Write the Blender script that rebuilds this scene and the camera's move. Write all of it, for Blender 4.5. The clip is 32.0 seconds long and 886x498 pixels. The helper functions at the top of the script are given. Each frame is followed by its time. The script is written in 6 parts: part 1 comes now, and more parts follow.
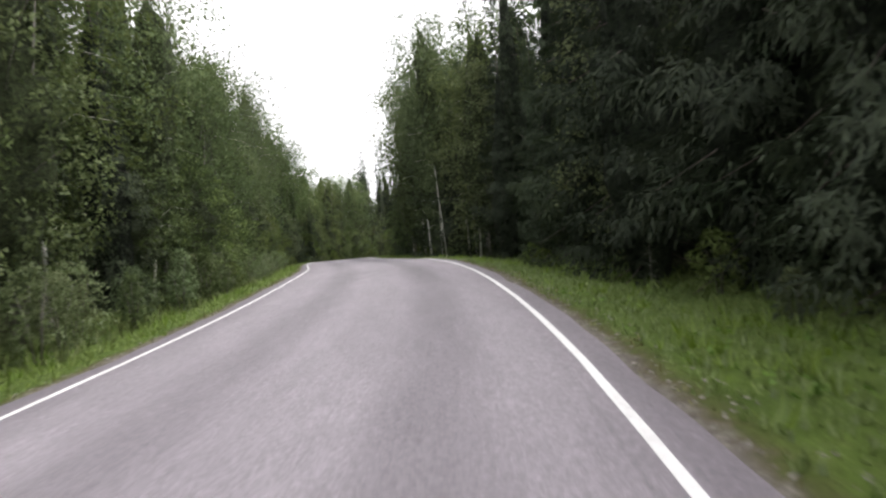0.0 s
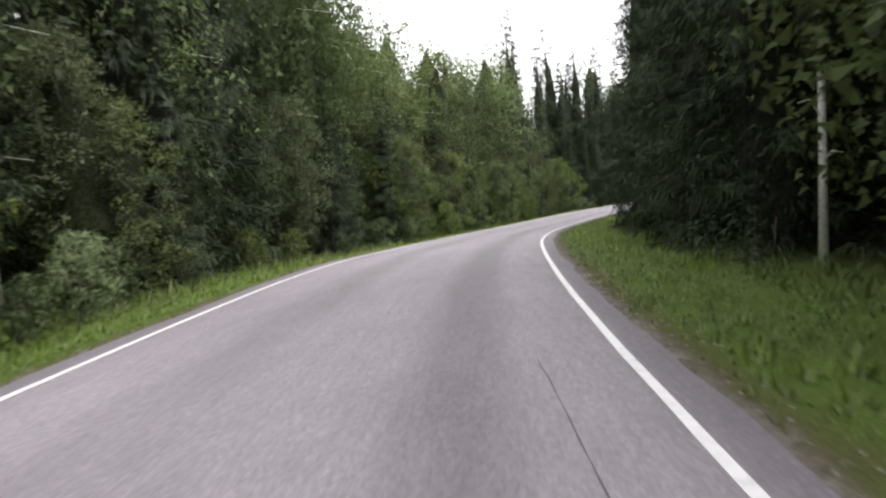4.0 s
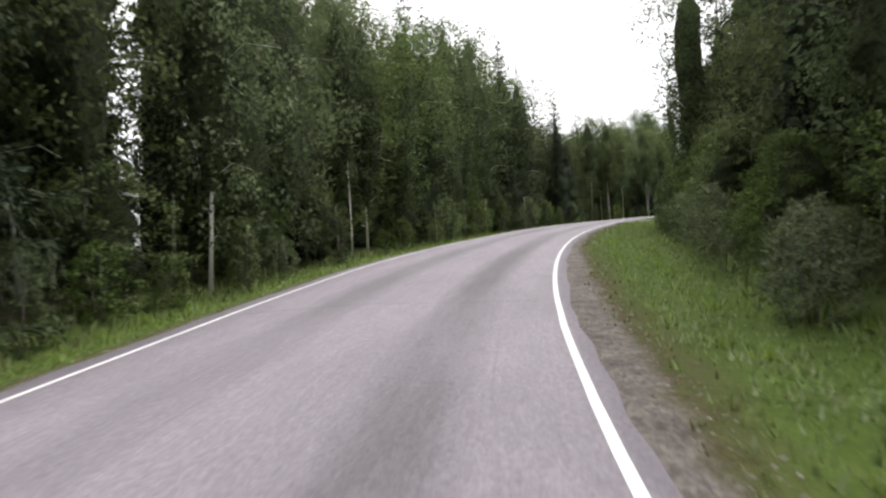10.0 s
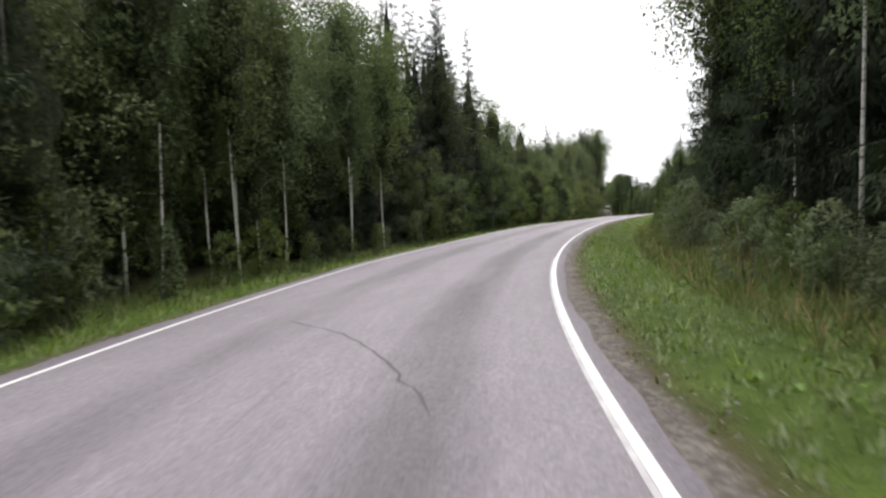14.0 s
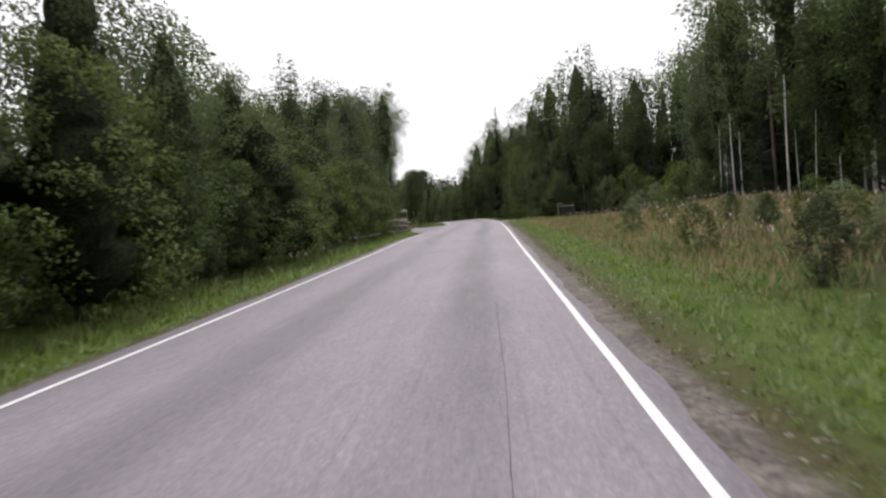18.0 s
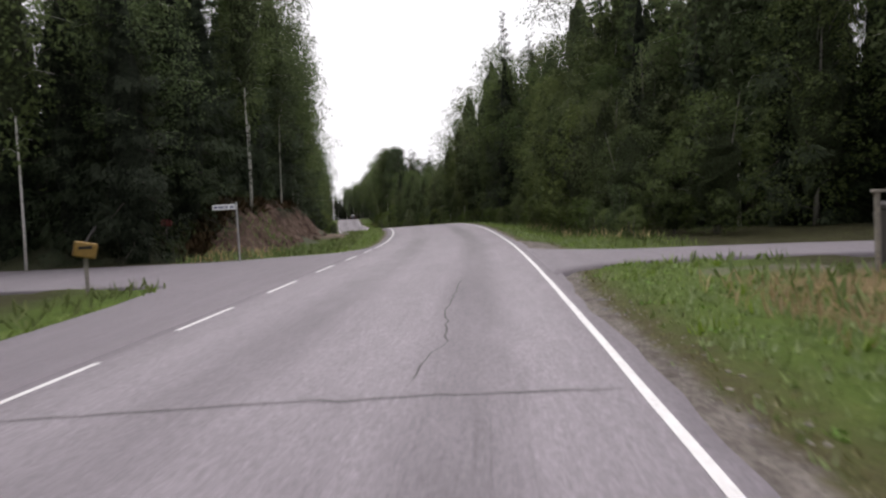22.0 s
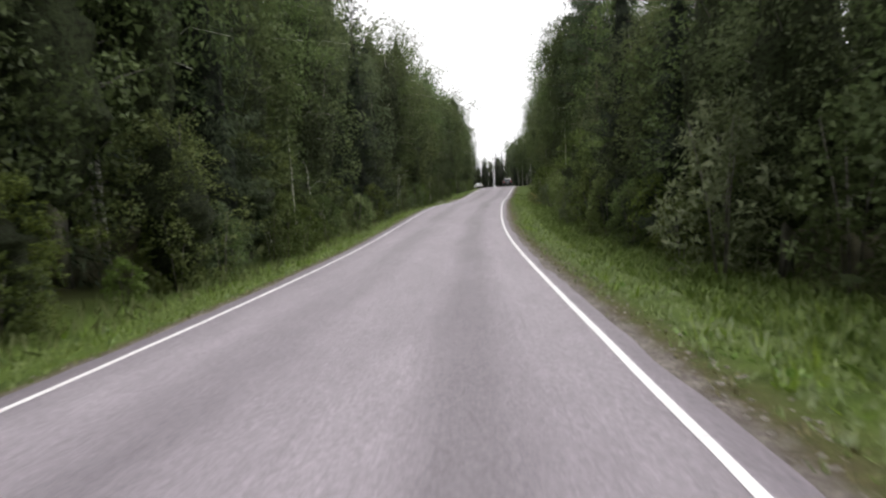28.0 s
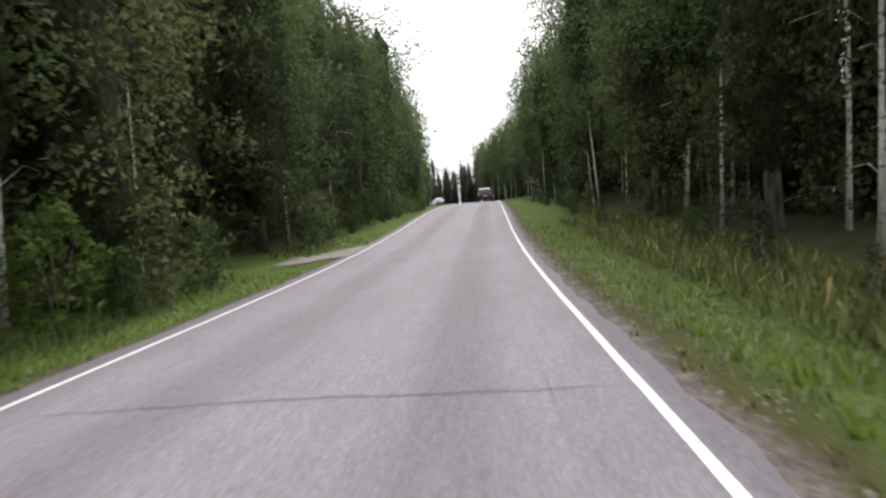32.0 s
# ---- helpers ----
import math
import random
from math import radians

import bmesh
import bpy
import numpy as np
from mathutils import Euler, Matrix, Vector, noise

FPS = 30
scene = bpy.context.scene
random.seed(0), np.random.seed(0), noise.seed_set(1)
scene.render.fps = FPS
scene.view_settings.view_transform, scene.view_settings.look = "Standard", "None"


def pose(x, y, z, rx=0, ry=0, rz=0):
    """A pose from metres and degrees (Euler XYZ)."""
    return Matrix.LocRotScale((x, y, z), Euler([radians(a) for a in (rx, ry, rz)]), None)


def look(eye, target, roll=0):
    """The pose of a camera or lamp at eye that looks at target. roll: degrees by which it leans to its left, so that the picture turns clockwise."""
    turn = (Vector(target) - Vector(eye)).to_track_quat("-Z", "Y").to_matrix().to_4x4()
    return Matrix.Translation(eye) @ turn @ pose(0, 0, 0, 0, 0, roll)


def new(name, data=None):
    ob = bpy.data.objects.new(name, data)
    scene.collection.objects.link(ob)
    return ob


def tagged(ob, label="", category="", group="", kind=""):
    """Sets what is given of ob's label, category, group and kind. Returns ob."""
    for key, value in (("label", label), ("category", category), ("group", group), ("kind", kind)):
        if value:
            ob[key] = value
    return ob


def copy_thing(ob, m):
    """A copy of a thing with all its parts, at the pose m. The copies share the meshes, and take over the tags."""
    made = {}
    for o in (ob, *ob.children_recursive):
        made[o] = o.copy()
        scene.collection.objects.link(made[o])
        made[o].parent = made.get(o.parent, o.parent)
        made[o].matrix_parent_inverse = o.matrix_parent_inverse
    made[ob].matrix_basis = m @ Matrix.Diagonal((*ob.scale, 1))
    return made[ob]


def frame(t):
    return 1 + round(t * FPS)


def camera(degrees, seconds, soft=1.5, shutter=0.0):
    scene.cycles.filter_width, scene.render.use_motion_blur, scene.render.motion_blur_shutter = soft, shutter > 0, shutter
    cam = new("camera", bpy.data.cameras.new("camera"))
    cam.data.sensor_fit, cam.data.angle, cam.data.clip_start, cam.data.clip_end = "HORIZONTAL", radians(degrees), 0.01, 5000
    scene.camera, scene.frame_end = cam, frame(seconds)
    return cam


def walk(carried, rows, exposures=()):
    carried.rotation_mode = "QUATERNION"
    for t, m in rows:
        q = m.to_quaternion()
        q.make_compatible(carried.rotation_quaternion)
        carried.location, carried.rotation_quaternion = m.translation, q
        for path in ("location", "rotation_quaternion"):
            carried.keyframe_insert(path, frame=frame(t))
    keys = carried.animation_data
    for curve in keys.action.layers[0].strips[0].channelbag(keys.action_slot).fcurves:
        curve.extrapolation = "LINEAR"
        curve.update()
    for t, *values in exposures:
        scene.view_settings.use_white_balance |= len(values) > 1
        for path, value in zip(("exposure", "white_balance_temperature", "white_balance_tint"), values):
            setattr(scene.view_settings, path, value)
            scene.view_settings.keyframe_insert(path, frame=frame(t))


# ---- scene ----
# A 45 km/h ride along a narrow forest road under a white overcast sky.
# ---- camera and walk: seconds, place, turn ----
cam = camera(67.6, 32.0, soft=2.4, shutter=0.18)
PATH = [
    (0.0, -1.17, -7.92, 0.892, 90.83, 5.22, -0.00),
    (0.5, -0.95, -1.29, 1.318, 90.38, 3.99, 3.84),
    (1.0, -1.13, 5.42, 1.691, 89.60, 4.40, 7.72),
    (1.5, -1.74, 12.09, 2.035, 88.70, 5.06, 10.55),
    (2.0, -2.74, 18.84, 2.270, 88.52, 3.32, 12.08),
    (2.5, -3.73, 25.08, 2.386, 87.48, 4.16, 13.40),
    (3.0, -5.05, 31.34, 2.500, 87.22, 4.32, 13.98),
    (3.5, -6.38, 37.59, 2.640, 86.97, 4.48, 13.60),
    (4.0, -7.61, 43.87, 2.790, 86.71, 4.64, 12.32),
    (4.5, -8.67, 50.17, 2.944, 86.45, 4.79, 10.16),
    (5.0, -9.46, 56.41, 3.073, 86.51, 4.19, 7.78),
    (5.5, -10.03, 62.68, 3.058, 85.23, 2.65, 4.94),
    (6.0, -10.06, 69.00, 2.943, 84.83, 4.06, 2.70),
    (6.5, -10.04, 75.26, 2.860, 85.57, 3.56, -0.78),
    (7.0, -9.50, 81.54, 2.812, 86.53, 3.11, -4.50),
    (7.5, -8.61, 87.81, 2.833, 86.94, 2.40, -8.44),
    (8.0, -7.21, 93.95, 2.931, 87.63, 2.22, -12.36),
    (8.5, -5.45, 99.92, 3.078, 87.75, 1.73, -15.88),
    (9.0, -3.36, 105.74, 3.220, 87.06, 2.88, -18.64),
    (9.5, -1.04, 111.42, 3.384, 87.97, 4.54, -20.86),
    (10.0, 1.54, 116.97, 3.613, 89.89, 3.52, -23.43),
    (10.5, 4.23, 122.32, 3.917, 89.38, 2.74, -26.90),
    (11.0, 7.20, 127.41, 4.277, 90.28, 2.30, -30.68),
    (11.5, 10.41, 132.25, 4.635, 89.55, 0.42, -33.65),
    (12.0, 13.91, 136.93, 4.965, 88.80, 1.08, -36.32),
    (12.5, 17.80, 141.50, 5.282, 88.67, 1.33, -39.70),
    (13.0, 22.01, 145.94, 5.594, 89.26, 1.89, -43.32),
    (13.5, 26.57, 150.07, 5.893, 88.94, 0.81, -47.28),
    (14.0, 31.38, 153.95, 6.157, 88.51, 2.83, -51.99),
    (14.5, 36.35, 157.46, 6.380, 88.06, 2.28, -55.19),
    (15.0, 41.59, 160.51, 6.571, 87.75, 2.30, -58.00),
    (15.5, 46.97, 163.23, 6.762, 88.05, 1.67, -60.65),
    (16.0, 52.50, 165.82, 6.955, 88.16, 2.23, -63.22),
    (16.5, 58.19, 168.22, 7.163, 88.27, 2.79, -65.40),
    (17.0, 63.98, 170.42, 7.384, 88.38, 3.35, -67.45),
    (17.5, 69.81, 172.43, 7.598, 88.49, 3.92, -69.34),
    (18.0, 75.67, 174.23, 7.777, 87.65, 4.03, -69.88),
    (18.5, 81.51, 175.95, 7.912, 87.41, 3.94, -70.65),
    (19.0, 87.33, 177.62, 8.025, 87.56, 4.16, -70.91),
    (19.5, 93.08, 179.28, 8.138, 87.69, 4.56, -70.68),
    (20.0, 98.85, 180.87, 8.268, 87.83, 4.82, -70.76),
    (20.5, 104.57, 182.56, 8.404, 87.78, 4.01, -70.71),
    (21.0, 110.29, 184.16, 8.515, 87.08, 4.10, -70.40),
    (21.5, 115.99, 185.89, 8.569, 86.82, 3.34, -70.29),
    (22.0, 121.64, 187.60, 8.619, 86.95, 2.91, -70.14),
    (22.5, 128.63, 189.70, 8.688, 86.98, 2.59, -69.40),
    (23.0, 135.59, 191.93, 8.758, 87.24, 2.50, -68.77),
    (23.5, 141.81, 193.97, 8.816, 86.73, 2.90, -68.11),
    (24.0, 147.93, 196.08, 8.862, 86.99, 2.87, -66.91),
    (24.5, 154.24, 198.43, 8.969, 87.41, 0.72, -65.52),
    (25.0, 160.76, 201.11, 9.129, 87.43, 1.21, -63.46),
    (25.5, 167.18, 204.05, 9.209, 86.57, 2.26, -60.28),
    (26.0, 173.37, 207.43, 9.145, 85.59, 2.19, -57.11),
    (26.5, 179.42, 210.99, 8.904, 84.17, 1.57, -55.46),
    (27.0, 185.42, 214.65, 8.530, 84.46, 2.04, -54.98),
    (27.5, 191.39, 218.35, 8.164, 84.74, 2.51, -54.86),
    (28.0, 197.34, 222.08, 7.881, 85.03, 2.98, -54.70),
    (28.5, 203.27, 225.86, 7.686, 85.32, 3.46, -54.48),
    (29.0, 209.26, 229.67, 7.567, 85.92, 3.75, -54.44),
    (29.5, 215.22, 233.47, 7.524, 86.41, 3.50, -54.96),
    (30.0, 221.16, 237.11, 7.587, 87.54, 4.31, -55.41),
    (30.5, 226.74, 240.51, 7.738, 87.98, 4.27, -55.93),
    (31.0, 232.26, 243.69, 7.939, 87.98, 4.32, -56.51),
    (31.5, 237.60, 246.60, 8.110, 87.56, 3.20, -56.95),
    (32.0, 242.81, 249.74, 8.193, 86.21, 4.43, -57.80),
]
walk(cam, [(t, pose(x, y, z, rx, ry, rz)) for t, x, y, z, rx, ry, rz in PATH],
     exposures=[(t, e, 6500, float(np.interp(t, [0, 15, 18, 20, 25, 27, 32], [10.5, 10.5, 12.5, 14.5, 15, 12.5, 11]))) for t, e in ((0.0, 1.05), (2.0, 1.38), (5.0, 1.36), (6.0, 1.3), (7.0, 1.48), (8.0, 1.22), (9.0, 1.12), (10.0, 0.94), (11.0, 0.93), (12.0, 0.84), (14.0, 0.74),
                                            (18.0, 0.29), (20.0, 0.19), (23.0, 0.16), (25.0, 0.6), (26.5, 0.55), (29.0, 0.66), (31.0, 0.86), (32.0, 0.9))])

# ---- world and sun ----
SUN_EL, SUN_AZ = 60.0, 80.0          # degrees; azimuth clockwise from +y
world = bpy.data.worlds.new("world")
scene.world = world
world.use_nodes = True
wn, wl = world.node_tree.nodes, world.node_tree.links
sky = wn.new("ShaderNodeTexSky")
sky.sky_type = 'NISHITA'
sky.sun_disc = False
sky.sun_elevation, sky.sun_rotation = radians(SUN_EL), radians(SUN_AZ)
sky.dust_density, sky.ozone_density = 6.0, 1.0
grey = wn.new("ShaderNodeHueSaturation")
grey.inputs["Saturation"].default_value = 0.16
wl.new(sky.outputs[0], grey.inputs["Color"])
cloud = wn.new("ShaderNodeMix")      # an even white cloud layer, nowhere dimmer than this
cloud.data_type, cloud.blend_type = 'RGBA', 'LIGHTEN'
cloud.inputs[0].default_value = 1.0
cloud.inputs[7].default_value = (6.6, 6.6, 6.7, 1)
wl.new(grey.outputs[0], cloud.inputs[6])
wl.new(cloud.outputs[2], wn["Background"].inputs["Color"])
wn["Background"].inputs["Strength"].default_value = 0.15
sun = bpy.data.lights.new("sun", 'SUN')
sun.energy, sun.angle, sun.color = 1.0, radians(100), (1.0, 0.95, 0.9)
sun_ob = new("sun", sun)
az, el = radians(SUN_AZ), radians(SUN_EL)
sun_ob.matrix_world = look((math.sin(az) * math.cos(el) * 100, math.cos(az) * math.cos(el) * 100, math.sin(el) * 100), (0, 0, 0))

# ---- the line of the road ----
# The right edge line runs from s = 0 at the origin towards +y; s in metres along it.
# Curvature (1/1000 per metre, left positive), grade (1/1000) and crossfall (1/1000) every 8 m from s = -16.
CURVE = [9.6, 9.56, 9.04, 8.28, 7.57, 5.09, 1.03, -2.63, -5.4, -6.65, -6.94, -9.07, -12.32, -11.84, -9.3, -8.21, -8.31, -9.17,
         -9.61, -8.55, -8.52, -9.82, -11.66, -12.37, -10.93, -8.06, -5.97, -5.5, -5.01, -2.28, 0.33, 0.39, -0.44, 0.0, -0.05, 0.05,
         1.19, 2.11, 3.53, 6.39, 7.88, 6.89, 4.49, 1.9, 0.65, 0.86, 1.07, 0.15, -1.61, -2.87, -2.35, -1.06, -0.35, -0.98, -1.25,
         -0.52, 0.07, 0.05, -0.1, 0.09, 0.54, 1.01, 1.36, 1.54, 2.2, 3.6, 5.0, 6.0, 6.5]
GRADE = [72.8, 70.1, 55.3, 54.7, 33.3, 12.9, 21.7, 22.1, 24, 20.1, -20.5, -14.4, -7.5, 8.7, 24.3, 22.8, 28.6, 46.5,
         62.4, 61.2, 54.1, 51.2, 47.3, 38.8, 30.2, 32.1, 33.4, 36.6, 34.7, 25.1, 18.5, 18.9, 24.3, 20.3, 6.5, 9.2,
         9.1, 10.2, 8, 20.5, 22.6, 1.9, -24.7, -53.7, -55, -40.5, -25.8, -14.3, -1.2, 18.8, 32.4, 28.6, 7.2, -5.5,
         5.8, 24.3, 38.3, 39.5, 31.2, 20.1, 11.5, 6, 3, 1.7, 1.1, 0.9, 0.7, 0.3, 0]
FALL = [-7.8, -7.8, -10.5, -10.6, -11, -10.6, -9.4, -4.5, -1.2, 0.9, -0.9, 0.1, 2.7, 2.9, 2.7, 4, -4.8, -9.3, -5.5, 3.5,
        -3.1, -6, 0.7, -0.4, 3.5, 9.1, 0.9, -2.4, -3.2, -3.6, -11.6, -10.4, -14.6, -14.6, -18.5, -12.7, -10.1, -6.8, -15.6, -29.8,
        -27.2, -28.1, -20.6, -18.5, -19.3, -16, -13.5, -12.5, -14.4, -13.6, -12.2, -9.1, -8.8, -11.2, -10.6, -8.3, -5.2, -1.5, 0.3, -0.4,
        -0.6, -0.4, -0.3, -0.2, -0.1, -0.1, -0.1]
STEP = 0.5
SS = np.arange(-40, 640.01, STEP)
_k = np.interp(SS, -16 + 8 * np.arange(len(CURVE)), CURVE) / 1000
_g = np.interp(SS, -16 + 8 * np.arange(len(GRADE)), GRADE) / 1000
_b = np.interp(SS, -16 + 8 * np.arange(len(FALL)), FALL) / 1000


def summed(v):
    q = np.concatenate([[0], np.cumsum((v[1:] + v[:-1]) / 2 * STEP)])
    return q - q[int(40 / STEP)]


TH = summed(_k)
RX, RY, RZ = summed(-np.sin(TH)), summed(np.cos(TH)), summed(_g)
HALF = 2.6                            # from the middle to each white edge line


def on_road(s, v):
    """Place on the road's plane: s along it, v to the right of its middle."""
    s, v = np.asarray(s, float), np.asarray(v, float)
    th = np.interp(s, SS, TH)
    off = HALF - v
    return np.stack([np.interp(s, SS, RX) - np.cos(th) * off, np.interp(s, SS, RY) - np.sin(th) * off,
                     np.interp(s, SS, RZ) + np.interp(s, SS, _b) * np.clip(off, -1, 6.2)], -1)


def heading(s):
    return float(np.interp(s, SS, TH))


def wob(a, b, seed=0.0):
    """Smooth waviness, about -1 to 1."""
    return (np.sin(a * 1.31 + seed) * np.cos(b * 1.17 + 2.1 * seed) + np.sin(a * 0.53 + b * 0.71 + 1.7 + seed) + 0.6 * np.sin(a * 2.9 - b * 2.3 + seed)) / 2.6


def table(s, rows, col=1):
    return np.interp(s, [r[0] for r in rows], [r[col] for r in rows])


# where the forest begins on either side, and its height: s, distance from the middle, height
LEFT = [(-40, 6.4, 14), (40, 6.4, 13.5), (60, 6.4, 16.5), (88, 6.2, 16.5), (98, 6.0, 15.0), (110, 6.2, 18.5), (124, 6.2, 18.0), (134, 6.0, 15.0), (148, 6.0, 12.4), (166, 6.0, 14.2),
        (175, 6.0, 12.4), (186, 6.4, 9.4), (197, 7.0, 8.5), (206, 7.2, 12), (214, 6.8, 11.5), (220, 7.0, 12.0), (228, 7.0, 10.6), (238, 7.0, 9.0), (250, 7.0, 8.8), (261, 7.4, 8.8),
        (272, 15, 12), (284, 16, 12.5), (291, 10, 13.5), (320, 10.0, 15), (345, 8.5, 16.5), (370, 7.0, 16), (400, 6.6, 17), (440, 6.6, 18),
        (480, 6.6, 15), (640, 6.6, 13)]
RIGHT = [(-40, 6.3, 15), (6, 6.4, 15), (18, 7.0, 15), (36, 6.4, 16), (58, 6.6, 17), (75, 7.2, 18), (84, 7.8, 18), (92, 7.8, 18), (102, 8.4, 17), (110, 9.0, 15), (120, 9.0, 15.5), (150, 8.4, 15.5), (160, 8.6, 16.5),
         (170, 9.6, 18), (185, 9.4, 18.5), (205, 9.8, 18), (225, 17.5, 12.5), (262, 19, 12.5), (276, 20, 14), (288, 15, 16), (297, 9.6, 16.5), (312, 9.4, 16),
         (322, 7.4, 15), (328, 7.2, 13), (338, 7.2, 10.8), (352, 7.2, 10), (364, 7.2, 11.5), (374, 7.2, 12.5), (386, 8.8, 13), (405, 9.0, 13), (440, 7.2, 17), (480, 6.8, 15), (640, 6.6, 13)]


def ramp(x, a, b):
    t = np.clip((x - a) / (b - a), 0, 1)
    return t * t * (3 - 2 * t)


def bump(s, a, b, soft):
    return ramp(s, a - soft, a) * (1 - ramp(s, b, b + soft))


def junction_left(a):
    """Where the left side road begins and ends along the main road, at that distance from its middle."""
    return (259.0 + 9.0 * ramp(a, 2.8, 4.8) + 10.2 * ramp(a, 4.7, 5.8) + 0.06 * np.maximum(0, a - 8),
            290.2 - 1.2 * ramp(a, 2.8, 4.0) - 2.8 * ramp(a, 4.0, 8.5) + 0.10 * np.maximum(0, a - 9))


def junction_right(a):
    flare = np.exp(-(a - 2.75) / 1.3)
    wide, mid = 3.6 + 6.5 * flare, 280.8 - 3.0 * ramp((a - 2.75) / 27, 0.0, 0.6)
    return mid - wide / 2, mid + wide / 2 - 2.0 * flare


def lie_even(s, v):
    """Height of the ground over the road's plane, without its small humps."""
    s, v = np.asarray(s, float), np.asarray(v, float)
    a = np.abs(v)
    right = v > 0
    ditch = np.where(right, 5.6, 5.0)
    deep = np.where(right, 0.42, 0.34) * (0.75 + 0.25 * np.sin(s * 0.07))
    junction = bump(s, 260, 288, 6)
    deep = deep * (1 - 0.9 * junction)
    z = -0.05 - deep * ramp(a, 3.3, ditch) + deep * 0.8 * ramp(a, ditch + 0.4, ditch + 4.5)
    # the rising meadow on the right before the junction
    z = z + np.where(right, 0.6 * bump(s, 226, 254, 16) * ramp(a, 6.0, 15), 0)
    # the forest floor rises above the cutting on the left
    cut = bump(s, 295, 341, 6)
    z = z + np.where(~right, cut * (1 - 0.35 * ramp(s, 320, 338)) * (2.3 * ramp(a + 0.4 * wob(s, v * 0.4), 7.7, 10.2) + 0.9 * ramp(a, 10.2, 16)), 0)
    z = z + np.where(~right, 0.8 * bump(s, 345, 420, 30) * ramp(a, 6.5, 13), 0)
    return z + np.where(right, 0.5 * bump(s, 425, 520, 20) * ramp(a, 6.0, 10), 0)


def lie(s, v):
    """Height of the ground over the road's plane; it dips a little under the side roads."""
    s, v = np.asarray(s, float), np.asarray(v, float)
    a = np.abs(v)
    z = lie_even(s, v) + 0.07 * wob(s * 0.9, v * 1.3) * ramp(a, 3.3, 5) + 0.03 * wob(s * 3.7, v * 4.3, 1.0) * ramp(a, 3.2, 4)
    z = z + 0.45 * wob(s * 0.11, v * 0.13, 2.0) * ramp(a, 9, 25)
    for side, (first, last) in ((-1, junction_left(a)), (1, junction_right(a))):
        under = bump(s, first + 0.5, last - 0.5, 0.5) * (v * side > 2.6) * (a < 30)
        z = z * (1 - under) + (lie_even(s, v) - 0.12) * under
    return z


def in_bank(s, v):
    """1 on the bare face of the cutting, 0 elsewhere."""
    return bump(s, 291, 343, 5) * ramp(-v, 7.2, 7.8) * (1 - ramp(-v, 10.3, 11.1))


def ground_at(s, v):
    p = on_road(s, v)
    p[..., 2] += lie(s, v)
    return p


# ---- materials ----
def material(name):
    m = bpy.data.materials.new(name)
    m.use_nodes = True
    nt = m.node_tree
    return m, nt, nt.nodes["Principled BSDF"]


def noise_tex(nt, vector, scale, detail=4.0, rough=0.6, stretch=None):
    if stretch:
        mp = nt.nodes.new("ShaderNodeMapping")
        mp.inputs["Scale"].default_value = stretch
        nt.links.new(vector, mp.inputs["Vector"])
        vector = mp.outputs[0]
    n = nt.nodes.new("ShaderNodeTexNoise")
    n.inputs["Scale"].default_value, n.inputs["Detail"].default_value, n.inputs["Roughness"].default_value = scale, detail, rough
    nt.links.new(vector, n.inputs["Vector"])
    return n.outputs[0]


def ramp_node(nt, value, stops):
    n = nt.nodes.new("ShaderNodeValToRGB")
    e = n.color_ramp.elements
    while len(e) < len(stops):
        e.new(0.5)
    for i, (pos, col) in enumerate(stops):
        e[i].position = pos
        e[i].color = (*col, 1) if len(col) == 3 else col
    nt.links.new(value, n.inputs[0])
    return n.outputs[0]


def mixed(nt, a, b, fac, mode='MIX'):
    n = nt.nodes.new("ShaderNodeMix")
    n.data_type, n.blend_type = 'RGBA', mode
    for sock, val in ((6, a), (7, b), (0, fac)):
        if hasattr(val, "links") or hasattr(val, "is_output"):
            nt.links.new(val, n.inputs[sock])
        else:
            n.inputs[sock].default_value = val if not isinstance(val, tuple) else (*val, 1)
    return n.outputs[2]


def sums(nt, op, a, b=0.0):
    n = nt.nodes.new("ShaderNodeMath")
    n.operation = op
    for i, val in enumerate((a, b)):
        if hasattr(val, "is_output"):
            nt.links.new(val, n.inputs[i])
        else:
            n.inputs[i].default_value = val
    return n.outputs[0]


def bumped(nt, shader, height, strength, distance):
    b = nt.nodes.new("ShaderNodeBump")
    b.inputs["Strength"].default_value, b.inputs["Distance"].default_value = strength, distance
    nt.links.new(height, b.inputs["Height"])
    nt.links.new(b.outputs[0], shader.inputs["Normal"])


def coord(nt, kind="Object"):
    return nt.nodes.new("ShaderNodeTexCoord").outputs[kind]


